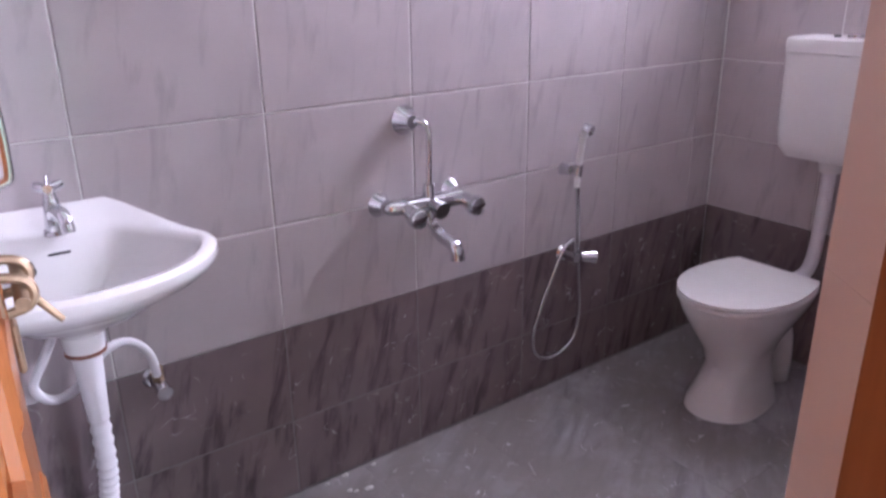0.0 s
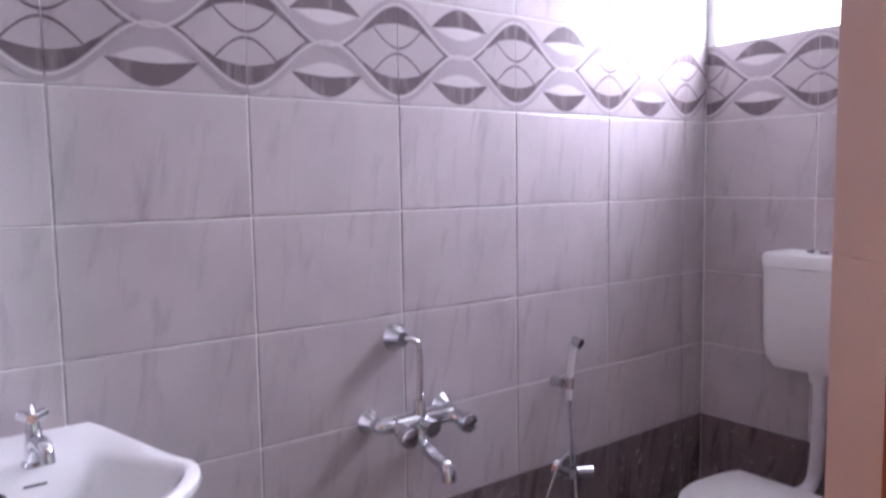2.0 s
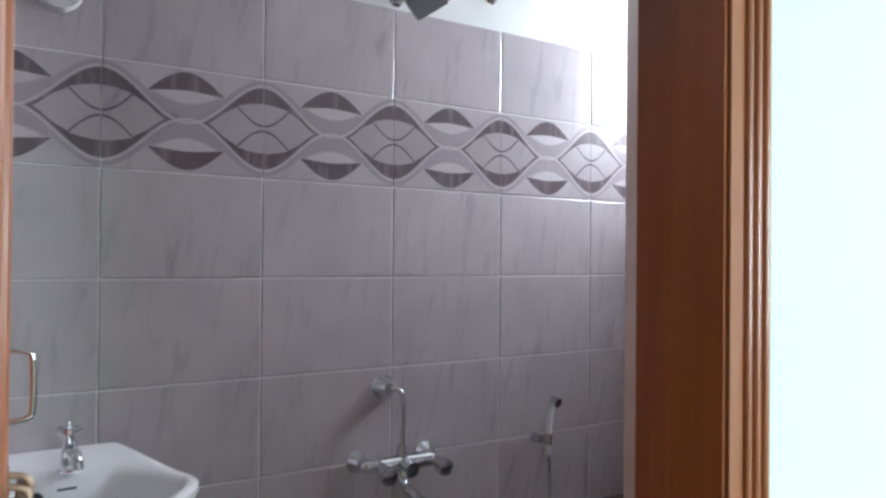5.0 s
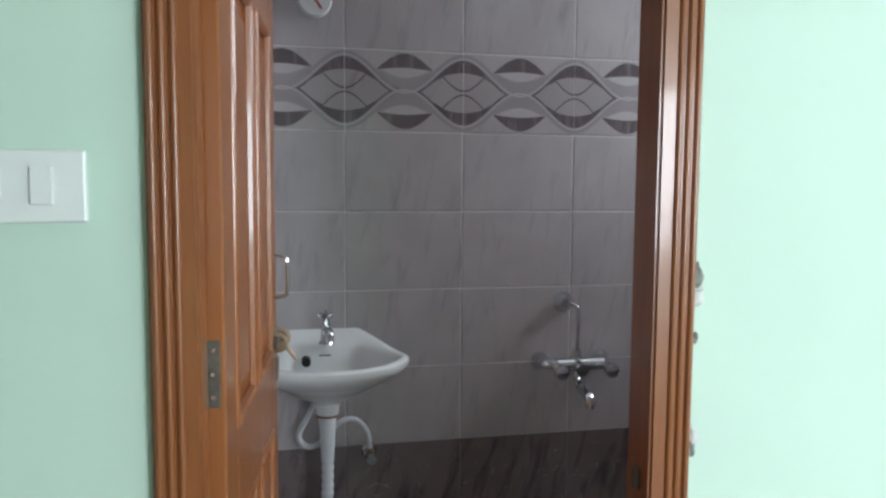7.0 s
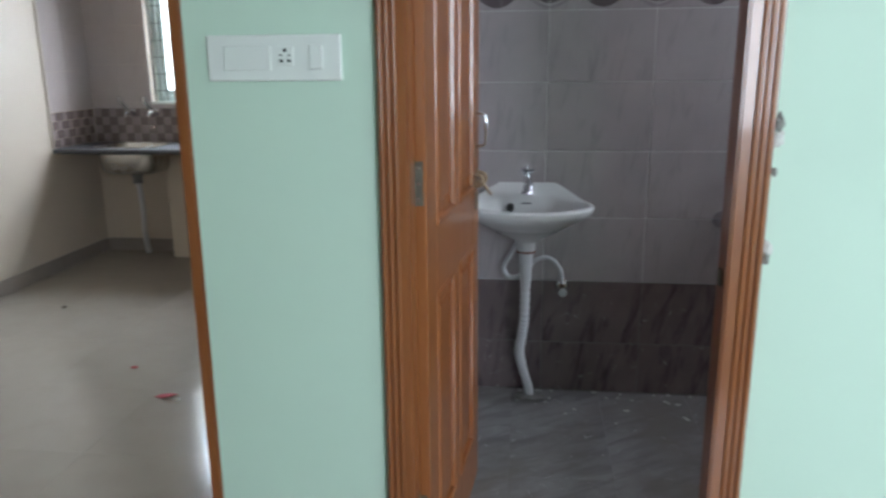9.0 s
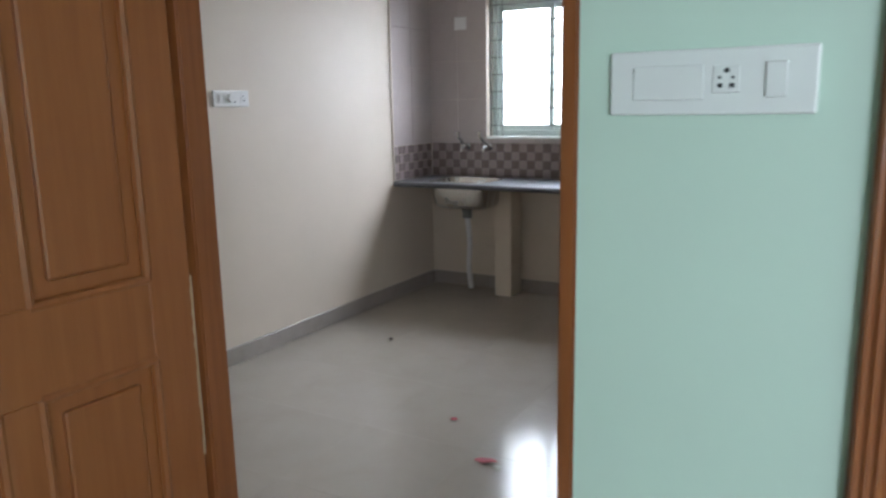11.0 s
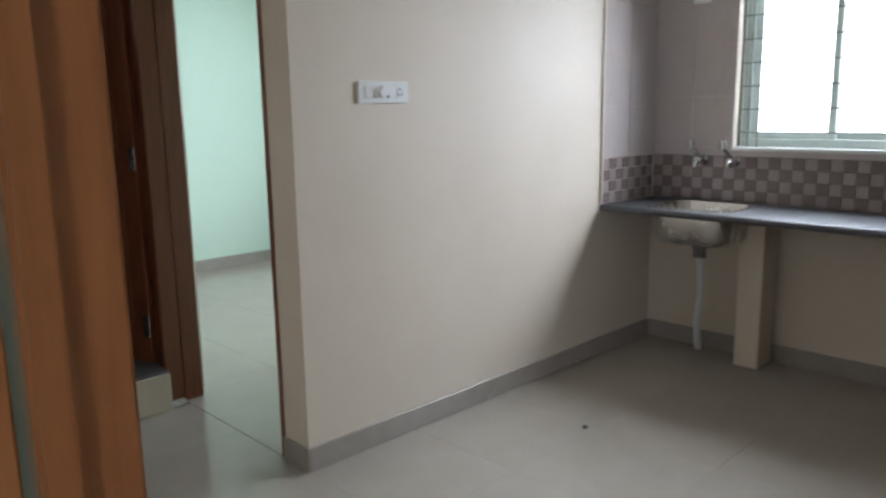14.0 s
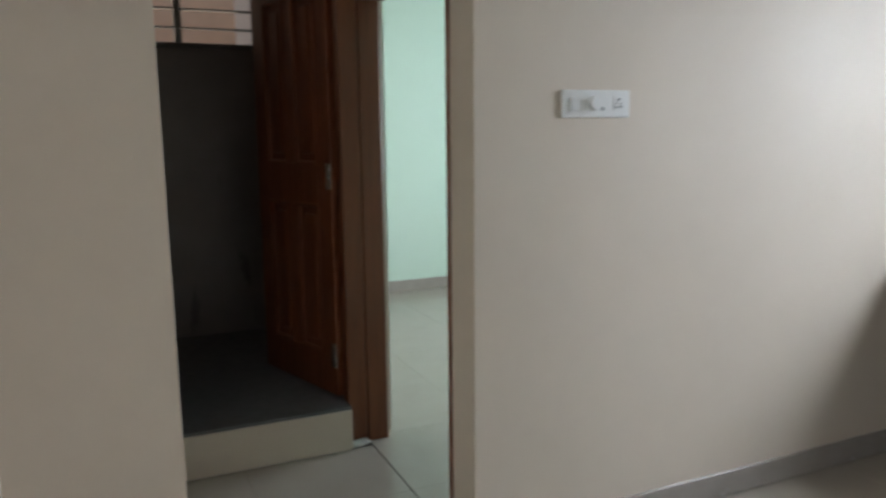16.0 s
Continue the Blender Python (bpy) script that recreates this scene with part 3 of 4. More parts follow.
def wash_basin():
    cx, cy = -0.53, -0.235
    b = thing("wash_basin", "white ceramic wall-hung wash basin with overflow hole", "wash basin", (cx, 0, 0.75))
    rings = [
        oval(cx, cy + 0.05, 0.046, 0.046, 0.046, 0.828), oval(cx, cy + 0.05, 0.060, 0.07, 0.06, 0.842),
        oval(cx, cy + 0.04, 0.125, 0.15, 0.105, 0.872), oval(cx, cy + 0.02, 0.196, 0.205, 0.160, 0.915),
        oval(cx, cy, 0.252, 0.235, 0.207, 0.952), oval(cx, cy, 0.276, 0.235, 0.228, 0.972), oval(cx, cy, 0.284, 0.235, 0.235, 0.986), oval(cx, cy, 0.282, 0.235, 0.233, 0.998),
        oval(cx, cy, 0.268, 0.230, 0.220, 1.007), oval(cx, cy - 0.008, 0.250, 0.160, 0.200, 1.005), oval(cx, cy - 0.012, 0.238, 0.135, 0.188, 0.992),
        oval(cx, cy - 0.015, 0.205, 0.118, 0.160, 0.94), oval(cx, cy - 0.01, 0.135, 0.085, 0.105, 0.893), oval(cx, cy, 0.03, 0.03, 0.03, 0.884)]
    rings = [[(x, y, z + (0.055 * max(0.0, min(1.0, (y + 0.20) / 0.20)) ** 1.5 if z > 0.95 else 0)) for x, y, z in r] for r in rings]
    bm = loft(bmesh.new(), rings)
    bm.transform(Matrix.Translation((-cx, 0, -0.75)))
    bowl = part("bowl", bm, M_CERAMIC, b, smooth=True)
    part("overflow_hole", cyl(bmesh.new(), (-0.072, -0.128, 0.222), (-0.072, -0.155, 0.218), 0.0165, n=20), M_BLACK, bowl, "dark round overflow hole")
    part("maker_mark", B(-0.025, 0.018, -0.121, -0.1195, 0.232, 0.237), M_TEXT, bowl, "unreadable dark print")
    # waste outlet, collar and corrugated pipe
    part("outlet_collar", cyl(bmesh.new(), (0, -0.19, 0.04), (0, -0.19, 0.095), 0.040, 0.045, 24), M_CERAMIC, b, smooth=True)
    part("washer", cyl(bmesh.new(), (0, -0.19, 0.033), (0, -0.19, 0.041), 0.042, n=24), M_RUBBER, b, "red-brown rubber washer")
    part("trap", cyl(bmesh.new(), (0, -0.19, -0.13), (0, -0.19, 0.033), 0.022, 0.031, 20), M_PVC, b, smooth=True)
    pts = smooth_path([(0, -0.19, -0.11), (-0.002, -0.187, -0.26), (-0.012, -0.18, -0.36), (-0.022, -0.165, -0.44), (-0.005, -0.15, -0.53), (0.022, -0.125, -0.63), (0.03, -0.11, -0.695)], 16)
    part("waste_pipe", tube(bmesh.new(), pts, [0.0195 + (0.0035 if (i % 3) == 0 and i < 62 else 0) for i in range(len(pts))], 18), M_PVC, b, "white corrugated waste pipe", True)
    # feed hose to the angle valve
    pts = smooth_path([(-0.02, -0.10, 0.10), (-0.065, -0.08, 0.0), (-0.10, -0.07, -0.075), (-0.07, -0.07, -0.118), (-0.02, -0.085, -0.10), (0.045, -0.09, -0.03), (0.105, -0.08, -0.022), (0.152, -0.062, -0.075), (0.165, -0.052, -0.145)], 8)
    part("feed_hose", tube(bmesh.new(), pts, 0.0105, 10), M_PVC, b, "thin white feed hose", True)
    return b


wash_basin()


def pillar_tap():
    t = thing("pillar_tap", "small chrome pillar tap on the wash basin", "tap", (-0.53, -0.115, 1.028))
    part("tap_body", cyl(bmesh.new(), (0, 0, 0), (0, 0, 0.07), 0.021, 0.016, 20), M_CHROME, t, smooth=True)
    part("flange", cyl(bmesh.new(), (0, 0, 0), (0, 0, 0.008), 0.027, 0.023, 20), M_CHROME, t, smooth=True)
    part("spout", tube(bmesh.new(), smooth_path([(0, 0, 0.035), (0.004, -0.03, 0.052), (0.01, -0.065, 0.045), (0.012, -0.078, 0.018)], 4), [0.016] * 8 + [0.0135] * 5, 14), M_CHROME, t, smooth=True)
    k = part("knob", cyl(bmesh.new(), (0, 0, 0.07), (0, 0, 0.105), 0.014, 0.010, 14), M_CHROME, t, smooth=True)
    for a in (20, 140, 260):
        c, s = math.cos(radians(a)), math.sin(radians(a))
        part("wing", tube(bmesh.new(), [(0, 0, 0.092), (c * 0.02, s * 0.02, 0.098), (c * 0.029, s * 0.029, 0.101)], [0.010, 0.011, 0.009], 12), M_CHROME, k, smooth=True)
    part("finial", cyl(bmesh.new(), (0, 0, 0.105), (0, 0, 0.123), 0.006, 0.003, 10), M_CHROME, k, smooth=True)


pillar_tap()


def angle_valve(x, z, label="chrome angle valve with a brass nut", hose=False):
    v = thing("angle_valve", label, "valve", (x, 0, z), "angle valves")
    part("flange", cyl(bmesh.new(), (0, 0, 0), (0, -0.010, 0), 0.030, 0.022, 22), M_CHROME, v, smooth=True)
    part("valve_body", cyl(bmesh.new(), (0, -0.008, 0), (0, -0.06, 0), 0.017, n=16), M_CHROME, v, smooth=True)
    part("handle", cyl(bmesh.new(), (0, -0.06, 0), (0.0, -0.092, -0.004), 0.018, 0.02, 12), M_CHROME, v, smooth=True)
    part("nut", cyl(bmesh.new(), (0, -0.045, 0.008), (0, -0.045, 0.05), 0.015, n=6), M_BRASS, v, "brass hexagonal nut")
    return v


angle_valve(-0.362, 0.575)


def wall_mixer():
    m = thing("wall_mixer", "chrome wall mixer with bent shower pipe and swivel spout", "mixer tap", (0.455, 0, 0.90))
    for x in (-0.13, 0.13):
        part("flange", cyl(bmesh.new(), (x, 0, 0.0), (x, -0.035, 0.0), 0.037, 0.018, 24), M_CHROME, m, smooth=True)
        part("inlet", tube(bmesh.new(), smooth_path([(x, -0.03, 0), (x * 0.9, -0.055, -0.002), (x * 0.55, -0.065, -0.004)], 4), 0.021, 14), M_CHROME, m, smooth=True)
        kx = -0.082 if x < 0 else 0.118
        k = part("knob", cyl(bmesh.new(), (kx, -0.068, -0.004), (kx * 1.04, -0.118, -0.018), 0.019, 0.026, 18), M_CHROME, m, smooth=True)
        part("knob_cap", loft(bmesh.new(), [[(kx * 1.04 + q * math.cos(w * math.tau / 18), y, -0.018 + q * math.sin(w * math.tau / 18)) for w in range(18)] for y, q in ((-0.114, 0.024), (-0.122, 0.030), (-0.138, 0.031), (-0.148, 0.026), (-0.152, 0.014))]), M_CHROME, k, "rounded chrome knob face", True)
    part("mixer_body", cyl(bmesh.new(), (-0.085, -0.066, -0.004), (0.112, -0.066, -0.004), 0.026, n=20), M_CHROME, m, smooth=True)
    part("diverter", cyl(bmesh.new(), (0.0, -0.066, -0.045), (0.0, -0.066, 0.055), 0.025, 0.017, 18), M_CHROME, m, smooth=True)
    part("diverter_knob", cyl(bmesh.new(), (0.0, -0.085, 0.0), (0.0, -0.135, -0.012), 0.018, 0.026, 16), M_CHROME, m, smooth=True)
    part("spout", tube(bmesh.new(), smooth_path([(0, -0.066, -0.045), (0.004, -0.08, -0.07), (0.008, -0.12, -0.095), (0.014, -0.165, -0.11), (0.016, -0.178, -0.125), (0.016, -0.18, -0.15)], 4), [0.015] * 6 + [0.019] * 6 + [0.022] * 9, 14), M_CHROME, m, smooth=True)
    part("shower_pipe", tube(bmesh.new(), smooth_path([(0.0, -0.066, 0.04), (0.004, -0.066, 0.12), (0.004, -0.066, 0.19), (0.0, -0.062, 0.222), (-0.016, -0.047, 0.235), (-0.03, -0.03, 0.236)], 5), 0.0085, 12), M_CHROME, m, smooth=True)
    part("flange", cyl(bmesh.new(), (-0.034, 0, 0.235), (-0.034, -0.042, 0.235), 0.043, 0.019, 24), M_CHROME, m, smooth=True)


wall_mixer()


def health_faucet():
    h = thing("health_faucet", "chrome health faucet with a looped steel hose", "bidet spray", (1.088, 0, 0.575))
    part("flange", cyl(bmesh.new(), (0, 0, 0), (0, -0.012, 0), 0.032, 0.024, 22), M_CHROME, h, smooth=True)
    part("valve_body", cyl(bmesh.new(), (0, -0.01, 0), (0, -0.07, 0), 0.016, n=16), M_CHROME, h, smooth=True)
    part("valve_knob", cyl(bmesh.new(), (0.03, -0.055, -0.004), (0.085, -0.075, -0.012), 0.018, 0.026, 16), M_CHROME, h, smooth=True)
    pts = smooth_path([(0, -0.06, 0.02), (-0.012, -0.06, 0.07), (-0.06, -0.055, 0.03), (-0.125, -0.045, -0.12), (-0.165, -0.035, -0.25), (-0.15, -0.03, -0.345), (-0.065, -0.03, -0.385), (0.035, -0.03, -0.35), (0.062, -0.035, -0.24), (0.042, -0.04, -0.05), (0.022, -0.045, 0.14), (0.006, -0.05, 0.27)], 9)
    part("hose", tube(bmesh.new(), pts, 0.0075, 10), M_CHROME, h, "looped flexible steel hose", True)
    part("holder", cyl(bmesh.new(), (-0.02, 0, 0.315), (-0.016, -0.035, 0.315), 0.022, 0.016, 18), M_CHROME, h, smooth=True)
    part("cradle", cyl(bmesh.new(), (0.004, -0.05, 0.295), (0.008, -0.05, 0.335), 0.0155, n=16), M_CHROME, h, smooth=True)
    part("spray_grip", tube(bmesh.new(), [(0.004, -0.05, 0.255), (0.008, -0.05, 0.34), (0.016, -0.055, 0.42), (0.020, -0.062, 0.455)], [0.010, 0.012, 0.011, 0.013], 14), M_PLASTIC, h, "white and chrome spray grip", True)
    part("spray_head", cyl(bmesh.new(), (0.020, -0.055, 0.462), (0.026, -0.085, 0.452), 0.016, 0.019, 16), M_CHROME, h, smooth=True)


health_faucet()


def toilet_ring(cx, cy, l_back, l_front, w, z, n=36):
    out = []
    for k in range(n):
        a = k * math.tau / n
        c, s = math.cos(a), math.sin(a)
        if c > 0:
            x = l_back * min(1, c * 1.35)
            y = w * math.copysign(abs(s) ** 0.42, s) * (1 - 0.06 * c)
        else:
            x, y = l_front * c, w * s
        out.append((cx + x, cy + y, z))
    return out


def toilet():
    cx, cy = 1.478, -0.487
    t = thing("toilet", "white ceramic pedestal toilet with a closed plastic lid", "toilet", (cx, cy, FZ))
    R = lambda dx, lb, lf, w, z: toilet_ring(dx, 0, lb, lf, w, z)
    body = [R(-0.03, 0.17, 0.155, 0.13, 0.0), R(-0.03, 0.165, 0.15, 0.125, 0.03), R(-0.02, 0.15, 0.115, 0.100, 0.10), R(-0.01, 0.14, 0.10, 0.088, 0.17), R(-0.01, 0.15, 0.125, 0.105, 0.23),
            R(-0.01, 0.17, 0.18, 0.145, 0.31), R(0.0, 0.20, 0.235, 0.178, 0.38), R(0.0, 0.215, 0.25, 0.186, 0.41), R(0.0, 0.215, 0.25, 0.186, 0.425)]
    part("pedestal", loft(bmesh.new(), body), M_CERAMIC, t, smooth=True)
    part("seat", loft(bmesh.new(), [R(0, 0.205, 0.255, 0.19, 0.428), R(0, 0.21, 0.262, 0.195, 0.434), R(0, 0.21, 0.262, 0.195, 0.442), R(0, 0.205, 0.258, 0.192, 0.447)]), M_PLASTIC, t, "white plastic seat", True)
    part("lid", loft(bmesh.new(), [R(0, 0.20, 0.255, 0.19, 0.450), R(0, 0.208, 0.263, 0.196, 0.454), R(0, 0.208, 0.263, 0.196, 0.464), R(0, 0.19, 0.245, 0.182, 0.470), R(0, 0.10, 0.15, 0.11, 0.473)]), M_PLASTIC, t, "closed white plastic lid", True)
    for y in (-0.07, 0.07):
        part("lid_hinge", cyl(bmesh.new(), (0.205, y - 0.02, 0.445), (0.205, y + 0.02, 0.445), 0.014, n=14), M_PLASTIC, t, smooth=True)
    part("trap_outlet", tube(bmesh.new(), smooth_path([(0.08, -0.0, 0.22), (0.20, -0.0, 0.24), (0.27, 0.0, 0.20), (0.29, 0.0, 0.10), (0.29, 0.0, 0.0)], 5), 0.055, 18), M_CERAMIC, t, smooth=True)
    return t


toilet()


def cistern():
    c = thing("cistern", "white plastic wall-hung flush cistern", "cistern", (BX1, -0.545, 0.90))
    bm = bmesh.new()
    prof = [(0.0, 0.165, -0.155, 0.0), (0.035, 0.185, -0.175, 0.0), (0.09, 0.192, -0.18, 0.0), (0.36, 0.195, -0.185, 0.0)]
    rings = []
    for z, w, x0, x1 in prof:
        ring = []
        for px, py, sx, sy in ((x1, -w, 0, 0), (x0, -w, 1, 1), (x0, w, 1, -1), (x1, w, 0, 0)):
            if sx:
                r = 0.035
                for k in range(5):
                    a = k / 4 * math.pi / 2
                    ox, oy = (r - r * math.cos(a), r - r * math.sin(a))
                    if py < 0:
                        ring.append((px + r - r * math.sin(a), py + r - r * math.cos(a), z))
                    else:
                        ring.append((px + r - r * math.cos(a), py - r + r * math.sin(a), z))
            else:
                ring.append((px, py, z))
        rings.append(ring)
    part("tank", loft(bm, rings), M_PLASTIC, c, smooth=True)
    top = [[(x * s, y * s, z) for x, y, _ in rings[-1]] for z, s in ((0.362, 1.015), (0.395, 1.02), (0.408, 1.0), (0.412, 0.95))]
    part("cistern_lid", loft(bmesh.new(), top), M_PLASTIC, c, "white cistern lid", True)
    part("flush_button", cyl(bmesh.new(), (-0.09, 0.0, 0.412), (-0.09, 0.0, 0.424), 0.026, 0.024, 20), M_CHROME, c, "chrome flush button", True)
    part("side_button", cyl(bmesh.new(), (-0.09, 0.06, 0.412), (-0.09, 0.06, 0.42), 0.012, n=14), M_GREYPL, c)
    part("flush_socket", cyl(bmesh.new(), (-0.085, 0.015, -0.045), (-0.085, 0.015, 0.0), 0.036, 0.042, 20), M_PLASTIC, c, smooth=True)
    part("flush_pipe", tube(bmesh.new(), smooth_path([(-0.085, 0.015, -0.04), (-0.085, 0.018, -0.30), (-0.095, 0.025, -0.40), (-0.13, 0.035, -0.435), (-0.20, 0.05, -0.44)], 6), 0.024, 16), M_PVC, c, "white flush pipe", True)


cistern()


def overhead_shower():
    s = thing("overhead_shower", "square chrome overhead shower on a wall arm", "shower", (0.455, 0, 2.375))
    part("flange", cyl(bmesh.new(), (0, 0, 0.06), (0, -0.012, 0.06), 0.03, 0.022, 20), M_CHROME, s, smooth=True)
    part("arm", tube(bmesh.new(), smooth_path([(0, -0.01, 0.06), (0, -0.10, 0.07), (0, -0.17, 0.055), (0, -0.19, 0.02)], 5), 0.010, 12), M_CHROME, s, smooth=True)
    tilt = Matrix.Translation((0.0, -0.195, 0.0)) @ pose(0, 0, 0, -28, 12, 38)
    head = B(-0.062, 0.062, -0.062, 0.062, -0.010, 0.012, bevel=0.007, seg=2)
    head.transform(tilt)
    part("shower_head", head, M_CHROME, s)
    face = B(-0.056, 0.056, -0.056, 0.056, -0.014, -0.009, bevel=0.002)
    face.transform(tilt)
    part("shower_face", face, M_GREYPL, s, "grey nozzle face")


overhead_shower()
for x, z in ((0.40, 2.50), (0.85, 2.52), (1.62, 2.69)):
    angle_valve(x, z, "chrome angle valve high on the bathroom wall")
part_pipe = thing("heater_hose", "short yellowed hose rising from a valve", "hose", (0.85, -0.045, 2.56))
part("hose", tube(bmesh.new(), smooth_path([(0, 0, 0.0), (0.004, 0, 0.06), (0.03, 0.0, 0.16), (0.05, 0.0, 0.388)], 6), 0.007, 10), M_BRASS, part_pipe, smooth=True)

# round exhaust knob plate high on the tiles
dial = thing("heater_dial", "round white plastic dial plate with a dark pointer", "dial", (-0.555, -0.012, 2.262))
part("dial_plate", cyl(bmesh.new(), (0, 0.012, 0), (0, -0.012, 0), 0.06, 0.054, 32), M_PLASTIC, dial, smooth=True)
bm = B(-0.004, 0.004, -0.0155, -0.0125, -0.038, 0.02)
bm.transform(pose(0, 0, 0, 0, -35, 0))
part("pointer", bm, M_RED, dial, "dark red pointer")

# bathroom ventilator
vent = tagged(new("window_1"), "high bathroom ventilator window with a white frame", "window", kind="structure")
vent.location = (BX1 + 0.15, -0.36, 2.41)
for a in ((-0.02, 0.02, -0.32, 0.32, -0.31, -0.28), (-0.02, 0.02, -0.32, 0.32, 0.28, 0.31), (-0.02, 0.02, -0.32, -0.29, -0.28, 0.28), (-0.02, 0.02, 0.29, 0.32, -0.28, 0.28), (-0.015, 0.015, -0.012, 0.012, -0.28, 0.28)):
    part("window_frame", B(*a, bevel=0.003), M_ALU, vent)


# kitchen
def counter():
    t = thing("kitchen_worktop", "black granite kitchen worktop in an L shape", "worktop", (KX0, 1.917, 0.942))
    bm = bmesh.new()
    sx0, sx1, sy0, sy1 = -3.86 - KX0, -3.37 - KX0, 0.085, 0.47
    D, T = KY - 1.917 - 0.008, 0.038
    L = KX1 - KX0 - 0.004
    lim = -1.692 - KX0
    for a in ((0.009, sx0, 0, D), (sx0, sx1, 0, sy0), (sx0, sx1, sy1, D), (sx1, L, 0, D)):
        box(bm, a[0], a[1], a[2], a[3], 0, T)
    box(bm, lim, L, -0.86, 0, 0, T)
    bmesh.ops.remove_doubles(bm, verts=bm.verts, dist=0.0005)
    part("slab", bm, M_GRANITE, t)
    e = bmesh.new()
    cyl(e, (0.009, 0.0, T / 2), (lim, 0.0, T / 2), T / 2, n=14)
    cyl(e, (lim, 0.0, T / 2), (lim, -0.86, T / 2), T / 2, n=14)
    cyl(e, (lim, -0.86, T / 2), (L, -0.86, T / 2), T / 2, n=14)
    part("rounded_edge", e, M_GRANITE, t, smooth=True)


counter()


def rr(cx, cy, hx, hy, r, z, n=6):
    out = []
    for sx, sy, a0 in ((1, 1, 0), (-1, 1, 90), (-1, -1, 180), (1, -1, 270)):
        for k in range(n + 1):
            a = radians(a0 + 90 * k / n)
            out.append((cx + sx * (hx - r) + r * math.cos(a), cy + sy * (hy - r) + r * math.sin(a), z))
    return out


def kitchen_sink():
    s = thing("kitchen_sink", "stainless steel kitchen sink hung in the worktop", "sink", (-3.615, 2.195, 0.98))
    q = lambda hx, hy, z, r=0.09: rr(0, 0, hx, hy, r, z)
    part("bowl", loft(bmesh.new(), [q(0.262, 0.208, 0.001), q(0.262, 0.208, 0.005), q(0.243, 0.19, 0.005), q(0.236, 0.184, -0.02), q(0.225, 0.172, -0.17), q(0.20, 0.15, -0.198), q(0.05, 0.05, -0.206, 0.049)], False, True), M_STEEL, s, smooth=True)
    part("bowl_outside", loft(bmesh.new(), [q(0.2435, 0.1905, 0.0), q(0.2395, 0.1875, -0.02), q(0.2285, 0.1755, -0.172), q(0.205, 0.154, -0.204), q(0.05, 0.05, -0.212, 0.049)], False, True), M_STEEL, s, smooth=True)
    part("drain_cup", cyl(bmesh.new(), (0, 0, -0.26), (0, 0, -0.208), 0.035, 0.055, 20), M_GREYPL, s, "dark grey drain cup", True)
    part("drain_nut", cyl(bmesh.new(), (0, 0, -0.295), (0, 0, -0.26), 0.04, 0.036, 8), M_GREYPL, s)
    part("drain_pipe", tube(bmesh.new(), smooth_path([(0, 0, -0.28), (0.002, 0.03, -0.5), (-0.06, 0.13, -0.72), (-0.10, 0.237, -0.925)], 6), 0.021, 16), M_PVC, s, "white drain pipe", True)


kitchen_sink()


def pier(x0, x1, y0, y1, label):
    t = thing("counter_pier", label, "pier", ((x0 + x1) / 2, (y0 + y1) / 2, FZ), "piers under the worktop")
    part("pier_body", B((x0 - x1) / 2, (x1 - x0) / 2, (y0 - y1) / 2, (y1 - y0) / 2, 0, 0.942 - FZ, bevel=0.004), M_CREAM, t)


pier(-3.425, -3.283, 2.292, 2.485, "cream plastered pier under the sink worktop")
pier(-1.915, -1.80, 2.27, 2.485, "cream plastered pier at the worktop corner")
pier(-1.655, -1.215, 1.40, 1.50, "cream plastered pier wall under the worktop return")


def bib_tap(x, z):
    t = thing("bib_tap", "chrome kitchen tap with a raised arm on the mosaic", "tap", (x, KY - 0.014, z), "kitchen taps")
    part("flange", cyl(bmesh.new(), (0, 0, 0), (0, -0.014, 0), 0.032, 0.022, 22), M_CHROME, t, smooth=True)
    part("tap_body", cyl(bmesh.new(), (0, -0.012, 0), (0, -0.075, 0.002), 0.021, n=16), M_CHROME, t, smooth=True)
    part("tap_arm", tube(bmesh.new(), smooth_path([(0, -0.05, 0.01), (-0.004, -0.09, 0.05), (-0.010, -0.13, 0.085)], 4), 0.0135, 12), M_CHROME, t, smooth=True)
    part("tap_end", cyl(bmesh.new(), (-0.012, -0.135, 0.075), (-0.012, -0.138, 0.125), 0.017, 0.020, 14), M_CHROME, t, smooth=True)
    part("spout", tube(bmesh.new(), smooth_path([(0, -0.07, 0), (0, -0.095, -0.01), (0, -0.10, -0.035)], 4), 0.014, 14), M_CHROME, t, smooth=True)


bib_tap(-3.765, 1.222)
bib_tap(-3.568, 1.222)


